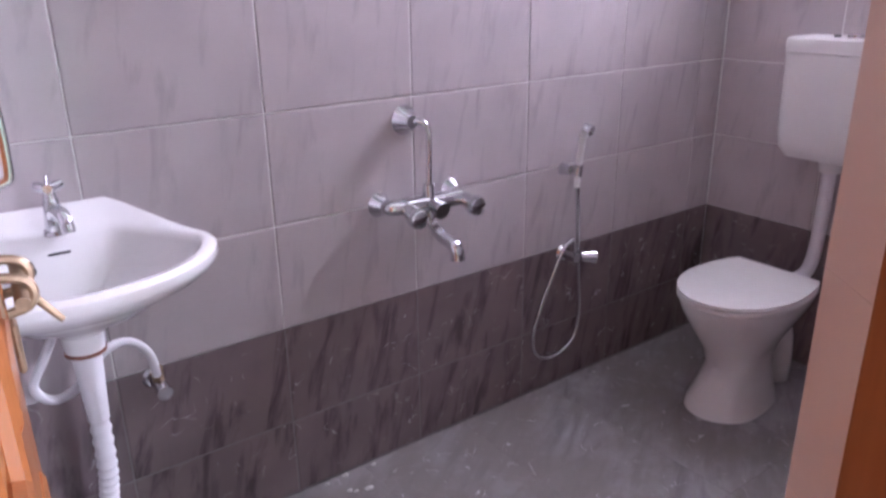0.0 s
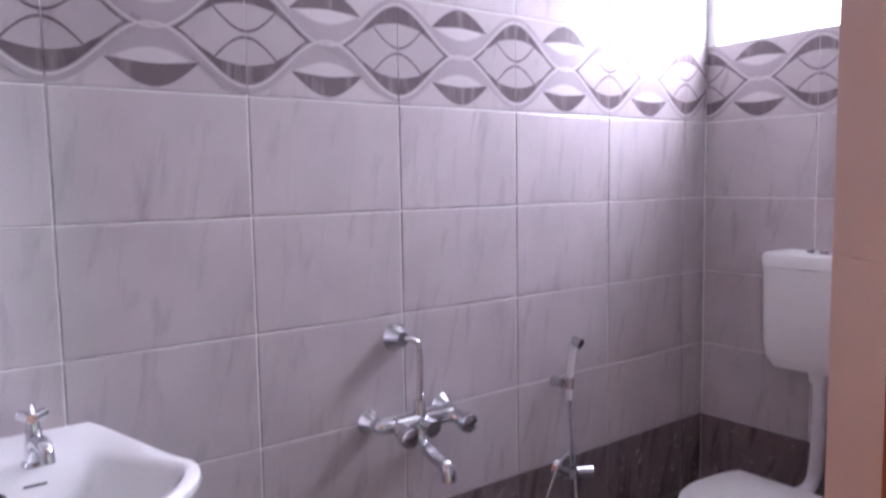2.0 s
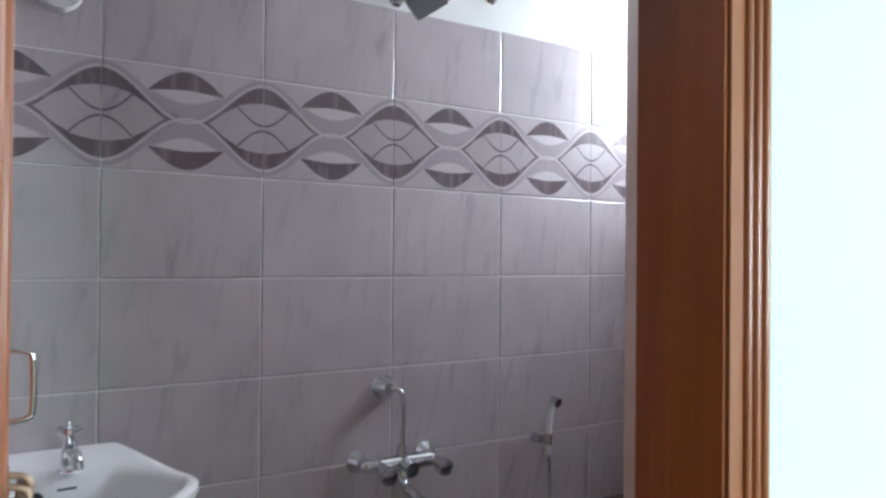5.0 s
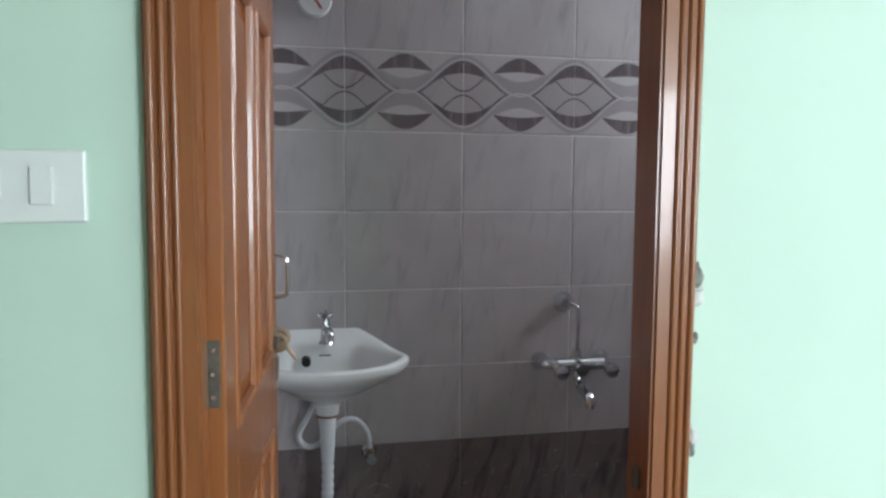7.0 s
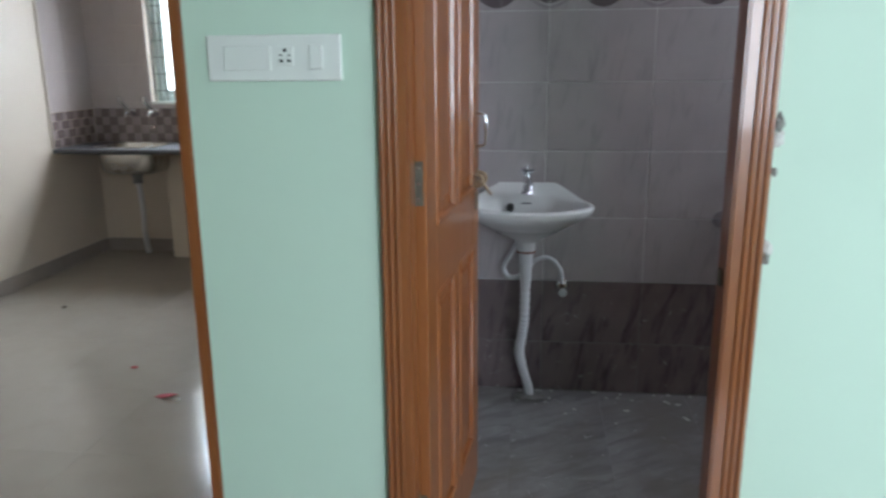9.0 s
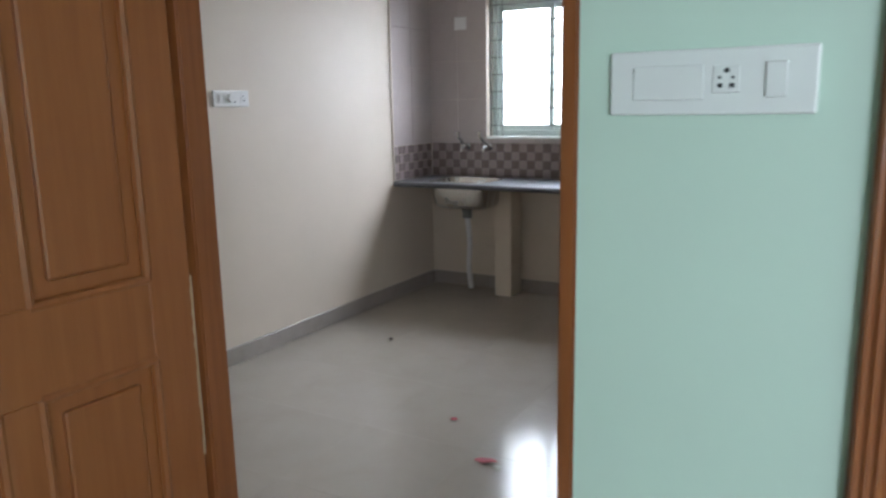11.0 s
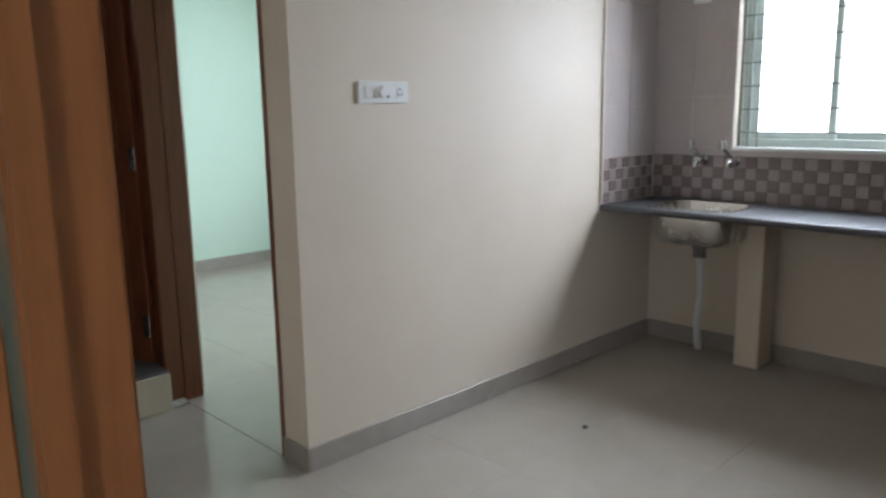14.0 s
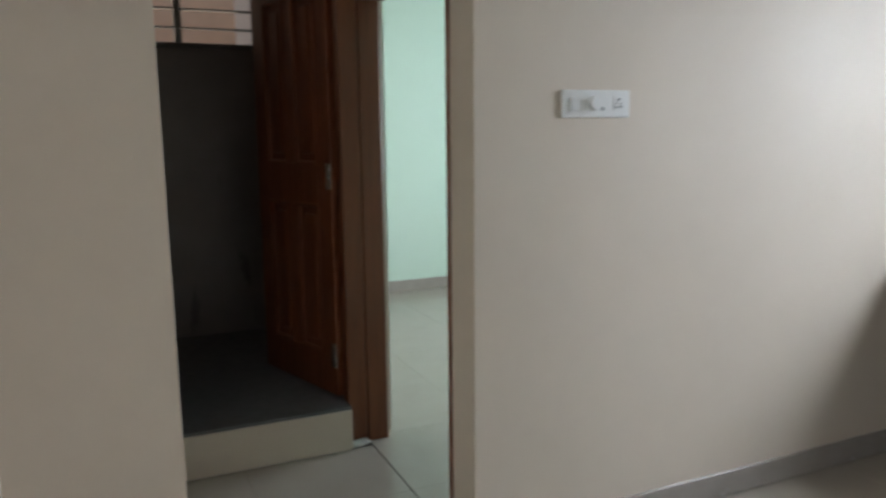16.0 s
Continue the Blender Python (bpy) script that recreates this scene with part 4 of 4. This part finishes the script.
def kitchen_window():
    wx0, wx1, wz0, wz1 = -3.589, -2.638, 1.30, 2.36
    w = tagged(new("window_2"), "sliding kitchen window with pale frame and grille", "window", kind="structure")
    w.location = (wx0, KY, wz0)
    W_, H_ = wx1 - wx0, wz1 - wz0
    f = lambda *a: part("window_frame", B(*a, bevel=0.003), M_ALU, w)
    f(0, W_, 0.10, 0.16, 0, 0.05), f(0, W_, 0.10, 0.16, H_ - 0.05, H_), f(0, 0.05, 0.10, 0.16, 0.05, H_ - 0.05), f(W_ - 0.05, W_, 0.10, 0.16, 0.05, H_ - 0.05)
    s = lambda *a: part("sash", B(*a, bevel=0.003), M_ALU, w)
    mx = 0.50
    for x0, x1, y in ((0.051, mx + 0.02, 0.112), (mx - 0.02, W_ - 0.051, 0.138)):
        p = s(x0, x0 + 0.04, y, y + 0.022, 0.051, H_ - 0.051)
        s(x1 - 0.04, x1, y, y + 0.022, 0.051, H_ - 0.051)
        s(x0 + 0.04, x1 - 0.04, y, y + 0.022, 0.051, 0.091), s(x0 + 0.04, x1 - 0.04, y, y + 0.022, H_ - 0.091, H_ - 0.051)
        g = part("pane", B(x0 + 0.04, x1 - 0.04, y + 0.009, y + 0.013, 0.091, H_ - 0.091), M_GLASS, p)
        g.visible_shadow = False
    part("window_sill", B(-0.004, W_ + 0.004, -0.012, 0.10, -0.016, 0.004, bevel=0.003), M_WHITE, w)
    grille = part("grille", B(0.004, 0.016, 0.045, 0.051, 0.006, H_ - 0.002), M_BARS, w, "thin painted steel window grille")
    for k in range(8):
        z = 0.09 + k * 0.132
        part("bar", cyl(bmesh.new(), (0.002, 0.048, z), (W_ - 0.002, 0.048, z), 0.0042, n=8), M_BARS, grille)
    for x in (0.06, 0.115, 0.86, 0.92):
        part("bar", cyl(bmesh.new(), (x, 0.05, 0.006), (x, 0.05, H_ - 0.002), 0.0042, n=8), M_BARS, grille)


kitchen_window()
plate = thing("blank_plate", "small white square blank plate on kitchen tiles", "cover plate", (-3.814, KY - 0.010, 2.19))
part("plate", B(-0.055, 0.055, -0.008, 0.0, -0.05, 0.05, bevel=0.004), M_PLASTIC, plate)


# switchboards; local x along the wall, -y out of it
def socket(parent, x, z, k):
    s = part("socket", B(x - 0.022 * k, x + 0.022 * k, -0.0135, -0.011, z - 0.024 * k, z + 0.024 * k, bevel=0.001), M_PLASTIC, parent, "white socket module")
    for dx, dz, r in ((0, 0.015, 0.0045), (-0.011, 0.003, 0.0028), (0.011, 0.003, 0.0028)):
        part("hole", cyl(bmesh.new(), (x + dx * k, -0.0145, z + dz * k), (x + dx * k, -0.013, z + dz * k), r * k, n=12), M_BLACK, s)
    for dx in (-0.010, 0.010):
        part("hole", B(x + (dx - 0.004) * k, x + (dx + 0.004) * k, -0.0145, -0.013, z - 0.014 * k, z - 0.007 * k), M_BLACK, s)


def rocker(parent, x0, x1, z0, z1, tilt=3):
    bm = B(x0, x1, -0.017, -0.0115, z0, z1, bevel=0.0015)
    part("rocker", bm, M_PLASTIC, parent, "white rocker switch")


def plate_body(parent, w, h):
    part("cover_plate", B(-w / 2, w / 2, -0.011, 0.0, -h / 2, h / 2, bevel=0.004, seg=2), M_PLASTIC, parent)


sb = thing("switchboard", "white switchboard with socket on the mint green wall", "switchboard", (-1.103, YG, 1.597))
plate_body(sb, 0.316, 0.103)
part("blank_module", B(-0.118, -0.006, -0.0145, -0.0105, -0.028, 0.027, bevel=0.0015), M_PLASTIC, sb, "large white blank switch module")
socket(sb, 0.028, 0.003, 0.9)
rocker(sb, 0.085, 0.115, -0.026, 0.028)
ks = thing("switchboard", "white switchboard with fan knob on the cream wall", "switchboard", (KX0, 0.26, 1.621))
plate_body(ks, 0.274, 0.092)
rocker(ks, -0.105, -0.07, -0.024, 0.022)
kn = part("fan_knob", cyl(bmesh.new(), (-0.012, -0.011, 0.002), (-0.012, -0.030, 0.002), 0.025, 0.022, 24), M_PLASTIC, ks, "round white fan regulator knob", True)
part("pointer", B(0.014, 0.028, -0.013, -0.0108, -0.022, -0.012), M_GREYPL, kn)
socket(ks, 0.088, 0.0, 0.95)
ks.rotation_euler = (0, 0, radians(90))


# loose plaster beside the bathroom frame, litter on the floors
def lump(name, label, cat, at, sx, sy, sz, mat, seed, group=""):
    rnd = random.Random(seed)
    bm = bmesh.new()
    bmesh.ops.create_icosphere(bm, subdivisions=2, radius=1)
    for v in bm.verts:
        k = 0.65 + 0.6 * rnd.random()
        v.co = Vector((v.co.x * sx * k, v.co.y * sy * k, v.co.z * sz * k))
    ob = tagged(new(name, mesh_of(name, bm, mat)), label, cat, group)
    ob.location = at
    return ob


for i, (z, sx, sz) in enumerate(((1.45, 0.010, 0.022), (1.415, 0.014, 0.020), (1.345, 0.006, 0.010), (1.17, 0.011, 0.022), (1.15, 0.008, 0.016))):
    lump("plaster_crumb", "ragged grey-white plaster crumb beside the door frame", "plaster", (0.012 + sx * 0.6, YG - 0.004, z), sx, 0.006, sz, M_CHIP if i % 2 else M_PLASTER, 20 + i, "plaster beside the frame")
rnd = random.Random(4)
for i in range(24):
    x, y = rnd.uniform(-0.60, 0.25), -rnd.random() ** 2.5 * 0.4 - 0.02
    s = rnd.uniform(0.003, 0.009)
    lump("plaster_chip", "white plaster chip lying on the bathroom floor", "debris", (x, y, FZ + 0.003), s * 1.6, s, 0.004, M_CHIP, 40 + i, "chips on the bathroom floor")
lump("pipe_seal", "rough cement around the waste pipe foot", "cement", (-0.50, -0.11, FZ + 0.01), 0.075, 0.06, 0.022, M_PLASTER, 77)
lump("floor_speck", "dark crumb lying on the kitchen floor", "debris", (-3.532, 0.959, FZ + 0.005), 0.014, 0.010, 0.008, M_DIRT, 78)
lump("cement_patch", "rough pale cement around the foot of the toilet door post", "cement", (-5.262, -0.250, FZ + 0.008), 0.055, 0.070, 0.016, M_CHIP, 83)
bm = bmesh.new()
loft(bm, [[(x, y, z + 0.012 * math.sin(9 * x)) for x, y in ((-0.05, -0.012), (0.0, -0.03), (0.055, 0.0), (0.02, 0.014), (-0.03, 0.012))] for z in (0.001, 0.006)])
scrap = tagged(new("paper_scrap", mesh_of("paper_scrap", bm, M_RED)), "crumpled red paper scrap on the kitchen floor", "litter")
scrap.location = (-2.218, -0.264, FZ + 0.004)
lump("floor_speck", "small dark red crumb lying on the kitchen floor", "debris", (-2.55, 0.05, FZ + 0.004), 0.018, 0.012, 0.006, M_RED, 81)
lump("paper_scrap", "small white paper scrap beside the red one", "litter", (-2.15, -0.30, FZ + 0.005), 0.02, 0.012, 0.006, M_CHIP, 79)

# toilet window bars, and the dim toilet pan
tw = tagged(new("window_3"), "small toilet window with horizontal louvre bars", "window", kind="structure")
tw.location = (-6.80, -0.80, 2.06)
for z in (0.09, 0.20, 0.31, 0.42):
    part("louvre", B(-0.09, -0.03, -0.45, 0.45, z, z + 0.008), M_BARS, tw)
part("window_frame", B(-0.10, -0.06, -0.02, 0.02, 0.001, 0.54), M_BARS, tw)
part("window_sill", B(-0.12, 0.03, -0.46, 0.46, -0.03, 0.0, bevel=0.004), M_GREYPL, tw)


# tiles
def tile_mesh(name, w, h, t, mat, bevel=0.004):
    return mesh_of(name, box(bmesh.new(), 0, w, 0, h, 0, t, bevel=bevel, seg=2 if bevel > 0.0035 else 1), mat)


_cache = {}


def tile(name, parent, m, w, h, t, mat, bevel=0.004):
    key = (name, round(w, 3), round(h, 3), round(t, 4), mat.name)
    if key not in _cache:
        _cache[key] = tile_mesh(name, w, h, t, mat, bevel)
    ob = new(name, _cache[key])
    ob.parent = parent
    ob.matrix_basis = Matrix.Translation(-parent.location) @ m
    return ob


def strip(bm, x0, x1, top, low, z, n=14):
    """A thin raised band between two curves over x0..x1."""
    prev = None
    for k in range(n + 1):
        x = x0 + (x1 - x0) * k / n
        a, b = bm.verts.new((x, top(x), z)), bm.verts.new((x, low(x), z))
        if prev:
            bm.faces.new((prev[0], prev[1], b, a))
        prev = (a, b)


P = 0.45


def ribbon(x):
    """Centre of the upper wave: high at the joints, on the axis at mid tile."""
    t = min(x % P, P - x % P) / (P / 2)
    return 0.133 * (0.5 + 0.5 * math.cos(math.pi * t))


def half_width(x):
    """Upright half width of a ribbon that keeps its breadth on the slope."""
    slope = 0.93 * math.sin(math.tau * (x % P) / P)
    return 0.0115 * math.sqrt(1 + slope * slope)


def motif(x0, x1):
    """Meshes of the border's glazed relief for the stretch x0..x1 of a tile that starts at a joint."""
    out = {}
    c, zt, lens, mid_x = 0.15, 0.0104, 0.084, P / 2

    def add(key, mat, layers):
        bm = bmesh.new()
        for a, b, top, low, z in layers:
            a, b = max(a, x0), min(b, x1)
            if b - a > 0.004:
                strip(bm, a, b, top, low, z, 28)
        if bm.verts:
            out[key] = mesh_of(key, bm, mat, False)
        else:
            bm.free()

    def both(spans, top, low, z):
        """The band between two curves above the axis, and its mirror image below."""
        up = [(a, b, lambda x: c + top(x), lambda x: c + min(low(x), top(x)), z) for a, b in spans]
        return up + [(a, b, lambda x: c - min(low(x), top(x)), lambda x: c - top(x), z) for a, b in spans]
    d = lambda x: min(x, P - x)
    e = lambda x: abs(x - mid_x)
    inner = lambda x: max(ribbon(x) - half_width(x), 0.0)

    def arc_low(x):
        if d(x) < lens:
            return 0.060 + 0.015 * math.cos(math.pi * d(x) / (2 * lens))
        k = min(1.0, (d(x) - lens) / 0.035)
        return max(inner(x) - (0.022 * (1 - k) + 0.009 * k), 0.0)
    leaf = lambda x: 0.004 + 0.056 * (1 - math.cos(math.pi * min(d(x) / lens, 1.25) / 2))
    ends = ((0, 0.185), (P - 0.185, P))
    add("diamond_fill", M_M_FILL, both(ends, inner, lambda x: 0.0, zt))
    add("dark_arc", M_M_DARK, both(ends, inner, arc_low, zt + 0.0006)
        + both(((0, lens + 0.012), (P - lens - 0.012, P)), lambda x: leaf(x) + 0.007, leaf, zt + 0.0009)
        + both(((mid_x - 0.106, mid_x + 0.106),), lambda x: 0.080 + 0.060 * math.cos(math.pi * e(x) / 0.212), lambda x: 0.078 + 0.008 * math.cos(math.pi * e(x) / 0.212), zt))
    add("streaked_band", M_M_MID, both(((mid_x - 0.10, mid_x + 0.10),), lambda x: 0.079 - 0.030 * math.cos(math.pi * e(x) / 0.20), lambda x: ribbon(x), zt + 0.0002))
    add("pale_lens", M_M_LITE, both(((mid_x - 0.078, mid_x + 0.078),), lambda x: 0.079 + 0.008 * math.cos(math.pi * e(x) / 0.156), lambda x: 0.074 - 0.022 * math.cos(math.pi * e(x) / 0.156), zt + 0.0003))
    add("wave", M_M_MID, [(0, P, lambda x, k=k: c + k * ribbon(x) + half_width(x), lambda x, k=k: c + k * ribbon(x) - half_width(x), zt + (0.0014 if k > 0 else 0.0018)) for k in (1, -1)])
    add("wave_edge", M_M_LITE, [(0, P, lambda x, k=k: c + k * (ribbon(x) - 0.45 * half_width(x)) + 0.0028, lambda x, k=k: c + k * (ribbon(x) - 0.45 * half_width(x)) - 0.0028, zt + 0.0024) for k in (1, -1)])
    return out


_motifs = {}


def tiled_wall(name, label, origin, xdir, length, phase, rows, skip=None):
    """Tiles on a wall from origin along xdir; rows of (height from, height to, material, border?)."""
    xd = Vector(xdir)
    nrm = Vector((xd.y, -xd.x, 0))
    parent = tagged(new(name), label, "wall tiles", kind="structure")
    parent.location = origin
    basis = Matrix((( xd.x, 0, nrm.x, 0), (xd.y, 0, nrm.y, 0), (0, 1, 0, 0), (0, 0, 0, 1)))
    g = 0.0012
    joints = [0.0]
    x = phase
    while x < length - 0.01:
        if x > 0.01:
            joints.append(x)
        x += P
    joints.append(length)
    for z0, z1, mat, border in rows:
        for a, b in zip(joints, joints[1:]):
            if skip and skip(a, b, z0, z1):
                continue
            o = Vector(origin) + xd * (a + g) + Vector((0, 0, z0 + g))
            m = Matrix.Translation(o) @ basis
            t = tile("border_tile" if border else "tile", parent, m, b - a - 2 * g, z1 - z0 - 2 * g, 0.010, mat, 0.0038)
            if border:
                first = a == 0.0 and phase > 0.01
                u0 = (P - (b - a)) if first else 0.0
                key = (round(u0, 3), round(u0 + b - a, 3))
                if key not in _motifs:
                    _motifs[key] = motif(u0 + 0.001, u0 + b - a - 0.001)
                for nm, me in _motifs[key].items():
                    ob = new(nm, me)
                    ob.parent = t
                    ob.matrix_basis = m.inverted() @ Matrix.Translation(o - xd * (u0 + g) - Vector((0, 0, g))) @ basis
    return parent


ROWS = [(FZ, 0.30, M_DARK, False), (0.30, 0.60, M_DARK, False)] + [(0.6 + 0.3 * k, 0.9 + 0.3 * k, M_LIGHT, False) for k in range(4)] + [(1.8, 2.1, M_LIGHT, True), (2.1, 2.4, M_LIGHT, False)]
off = 0.010 - W
tiled_wall("bathroom_tiles_north", "grey marbled bathroom tiles with dark dado and wave border", (BX0, 0.010, 0), (1, 0, 0), BX1 - BX0, 0.20, ROWS)
tiled_wall("bathroom_tiles_east", "grey marbled end wall tiles with dark dado and wave border", (BX1 + 0.010, -0.002, 0), (0, -1, 0), -YB - 0.006, 0.0, ROWS,
           lambda a, b, z0, z1: z0 > 2.05 and a < 0.66)
tiled_wall("bathroom_tiles_west", "grey marbled bathroom tiles", (BX0 - 0.010, YB, 0), (0, 1, 0), -YB - 0.006, 0.12, ROWS)
tiled_wall("bathroom_tiles_south", "grey marbled bathroom tiles beside the door", (BX1, YB - 0.007, 0), (-1, 0, 0), BX1 - 0.088, 0.09, ROWS)
reveal = tagged(new("door_reveal"), "beige marble tiles lining the bathroom door reveal", "wall tiles", kind="structure")
for k in range(8):
    z0, z1 = max(FZ, 0.3 * k), min(DH - 0.002, 0.3 * (k + 1))
    if z1 > z0:
        part("reveal_tile", prism(bmesh.new(), [(0.003, -1.4835), (0.071, -1.398), (0.081, -1.398), (0.013, -1.4835)], z0 + 0.0004, z1 - 0.0004), M_BEIGE, reveal)
structure("reveal_core", prism(bmesh.new(), [(0.0135, -1.4835), (0.0815, -1.399), (0.083, -1.60), (0.006, -1.60), (0.006, -1.4835)], FZ, DH), M_GROUT, "mortar behind the reveal tiles")
structure("door_reveal_left", B(BD0 - 0.0295, BD0 - 0.001, -1.60, YB - 0.001, FZ, DH), M_BEIGE, "tiled door reveal")
structure("grout_bed", B(BX0, BX1, 0.0012, W, 0, 0.6), M_GROUT_D, "grey grout of the dark dado")
structure("grout_bed_end", B(BX1 + 0.0012, BX1 + W, YB, 0.0, 0, 0.6), M_GROUT_D, "grey grout of the dark dado")


def tiled_floor(name, label, x0, x1, y0, y1, step, mat, ox=0.0, oy=0.0, gap=0.0015, bevel=0.001, skip=None):
    parent = tagged(new(name), label, "floor tiles", kind="structure")
    parent.location = (x0, y0, FZ)
    xs = sorted({x0, x1} | {ox + k * step for k in range(-40, 40) if x0 + 0.03 < ox + k * step < x1 - 0.03})
    ys = sorted({y0, y1} | {oy + k * step for k in range(-40, 40) if y0 + 0.03 < oy + k * step < y1 - 0.03})
    for a, b in zip(xs, xs[1:]):
        for c, d in zip(ys, ys[1:]):
            if skip and skip((a + b) / 2, (c + d) / 2):
                continue
            tile("floor_tile", parent, Matrix.Translation((a + gap, c + gap, FZ - 0.012)), b - a - 2 * gap, d - c - 2 * gap, 0.012, mat, bevel)


tiled_floor("bathroom_floor_tiles", "dusty dark slate-grey bathroom floor tiles", BX0, BX1, YB, -0.008, 0.40, M_BATHFLOOR, 0.22, -0.40, 0.0004, 0.0004)
tiled_floor("kitchen_floor_tiles", "glossy cream vitrified kitchen floor tiles", -5.196, KX1, -1.655, KY, 0.60, M_VITR, -4.1, -0.2, 0.0005, 0.0003,
            lambda x, y: (x < -4.3 and y > -0.2) or (x < -3.98 and y < NSY) )
tiled_floor("bedroom_floor_tiles", "glossy cream vitrified bedroom floor tiles", -3.98, 2.40, -5.2, -1.657, 0.60, M_VITR, 0, -1.66, 0.0005, 0.0003)
tiled_floor("far_bedroom_floor_tiles", "glossy cream vitrified floor tiles of the second bedroom", -8.30, -4.30, -0.196, 3.0, 0.60, M_VITR, -8.3, -0.2, 0.0005, 0.0003)

# kitchen wall tiles and mosaic band
kt = tagged(new("kitchen_wall_tiles"), "glossy pale kitchen wall tiles above the mosaic", "wall tiles", kind="structure")
kt.location = (KX0, KY, 1.25)
bx = Matrix(((1, 0, 0, 0), (0, 0, -1, 0), (0, 1, 0, 0), (0, 0, 0, 1)))
by = Matrix(((0, 0, 1, 0), (1, 0, 0, 0), (0, 1, 0, 0), (0, 0, 0, 1)))
Z0 = 1.252


def clip_tiles(xs, zs, place, holes):
    for a, b in zip(xs, xs[1:]):
        for c, d in zip(zs, zs[1:]):
            if any(a >= h[0] - 1e-3 and b <= h[1] + 1e-3 and c >= h[2] - 1e-3 and d <= h[3] + 1e-3 for h in holes):
                continue
            tile("tile", kt, place(a, c), b - a - 0.0016, d - c - 0.0016, 0.008, M_KTILE, 0.0012)


clip_tiles([KX0 + 0.009, -3.85, -3.589, -3.115, -2.638, -2.24, -1.79, -1.34, KX1], [Z0, 1.30, 1.60, 1.90, 2.20, 2.36, 2.66],
           lambda a, c: Matrix.Translation((a + 0.0008, KY, c + 0.0008)) @ bx, [(-3.589, -2.638, 1.30, 2.36)])
clip_tiles([1.925, 2.20, KY - 0.001], [Z0, 1.55, 1.85, 2.15, 2.45, 2.66], lambda a, c: Matrix.Translation((KX0, a + 0.0008, c + 0.0008)) @ by, [])
structure("tile_trim", B(KX0, KX0 + 0.012, 1.905, 1.923, 0.985, 2.66, bevel=0.003), M_CREAM, "cream edge strip of the kitchen tiles")
mo = tagged(new("mosaic_band"), "checked pink and brown mosaic band above the worktop", "wall tiles", kind="structure")
mo.location = (KX0, KY, 0.985)
C = 0.0665
for r in range(4):
    z = 0.984 + r * C
    for k in range(int((KX1 - KX0 - 0.01) / C)):
        tile("mosaic_tile", mo, Matrix.Translation((KX0 + 0.010 + k * C, KY, z)) @ bx, C - 0.003, C - 0.003, 0.009, M_CHK_A if (r + k) % 2 else M_CHK_B, 0.003)
    for k in range(8):
        tile("mosaic_tile", mo, Matrix.Translation((KX0, 1.927 + k * C * 1.06, z)) @ by, C - 0.001, C - 0.003, 0.009, M_CHK_A if (r + k) % 2 else M_CHK_B, 0.003)
structure("mosaic_bed", B(KX0 + 0.0095, KX1, KY - 0.004, KY - 0.0005, 0.982, Z0 - 0.001), M_GROUT_D, "grout bed of the mosaic band")
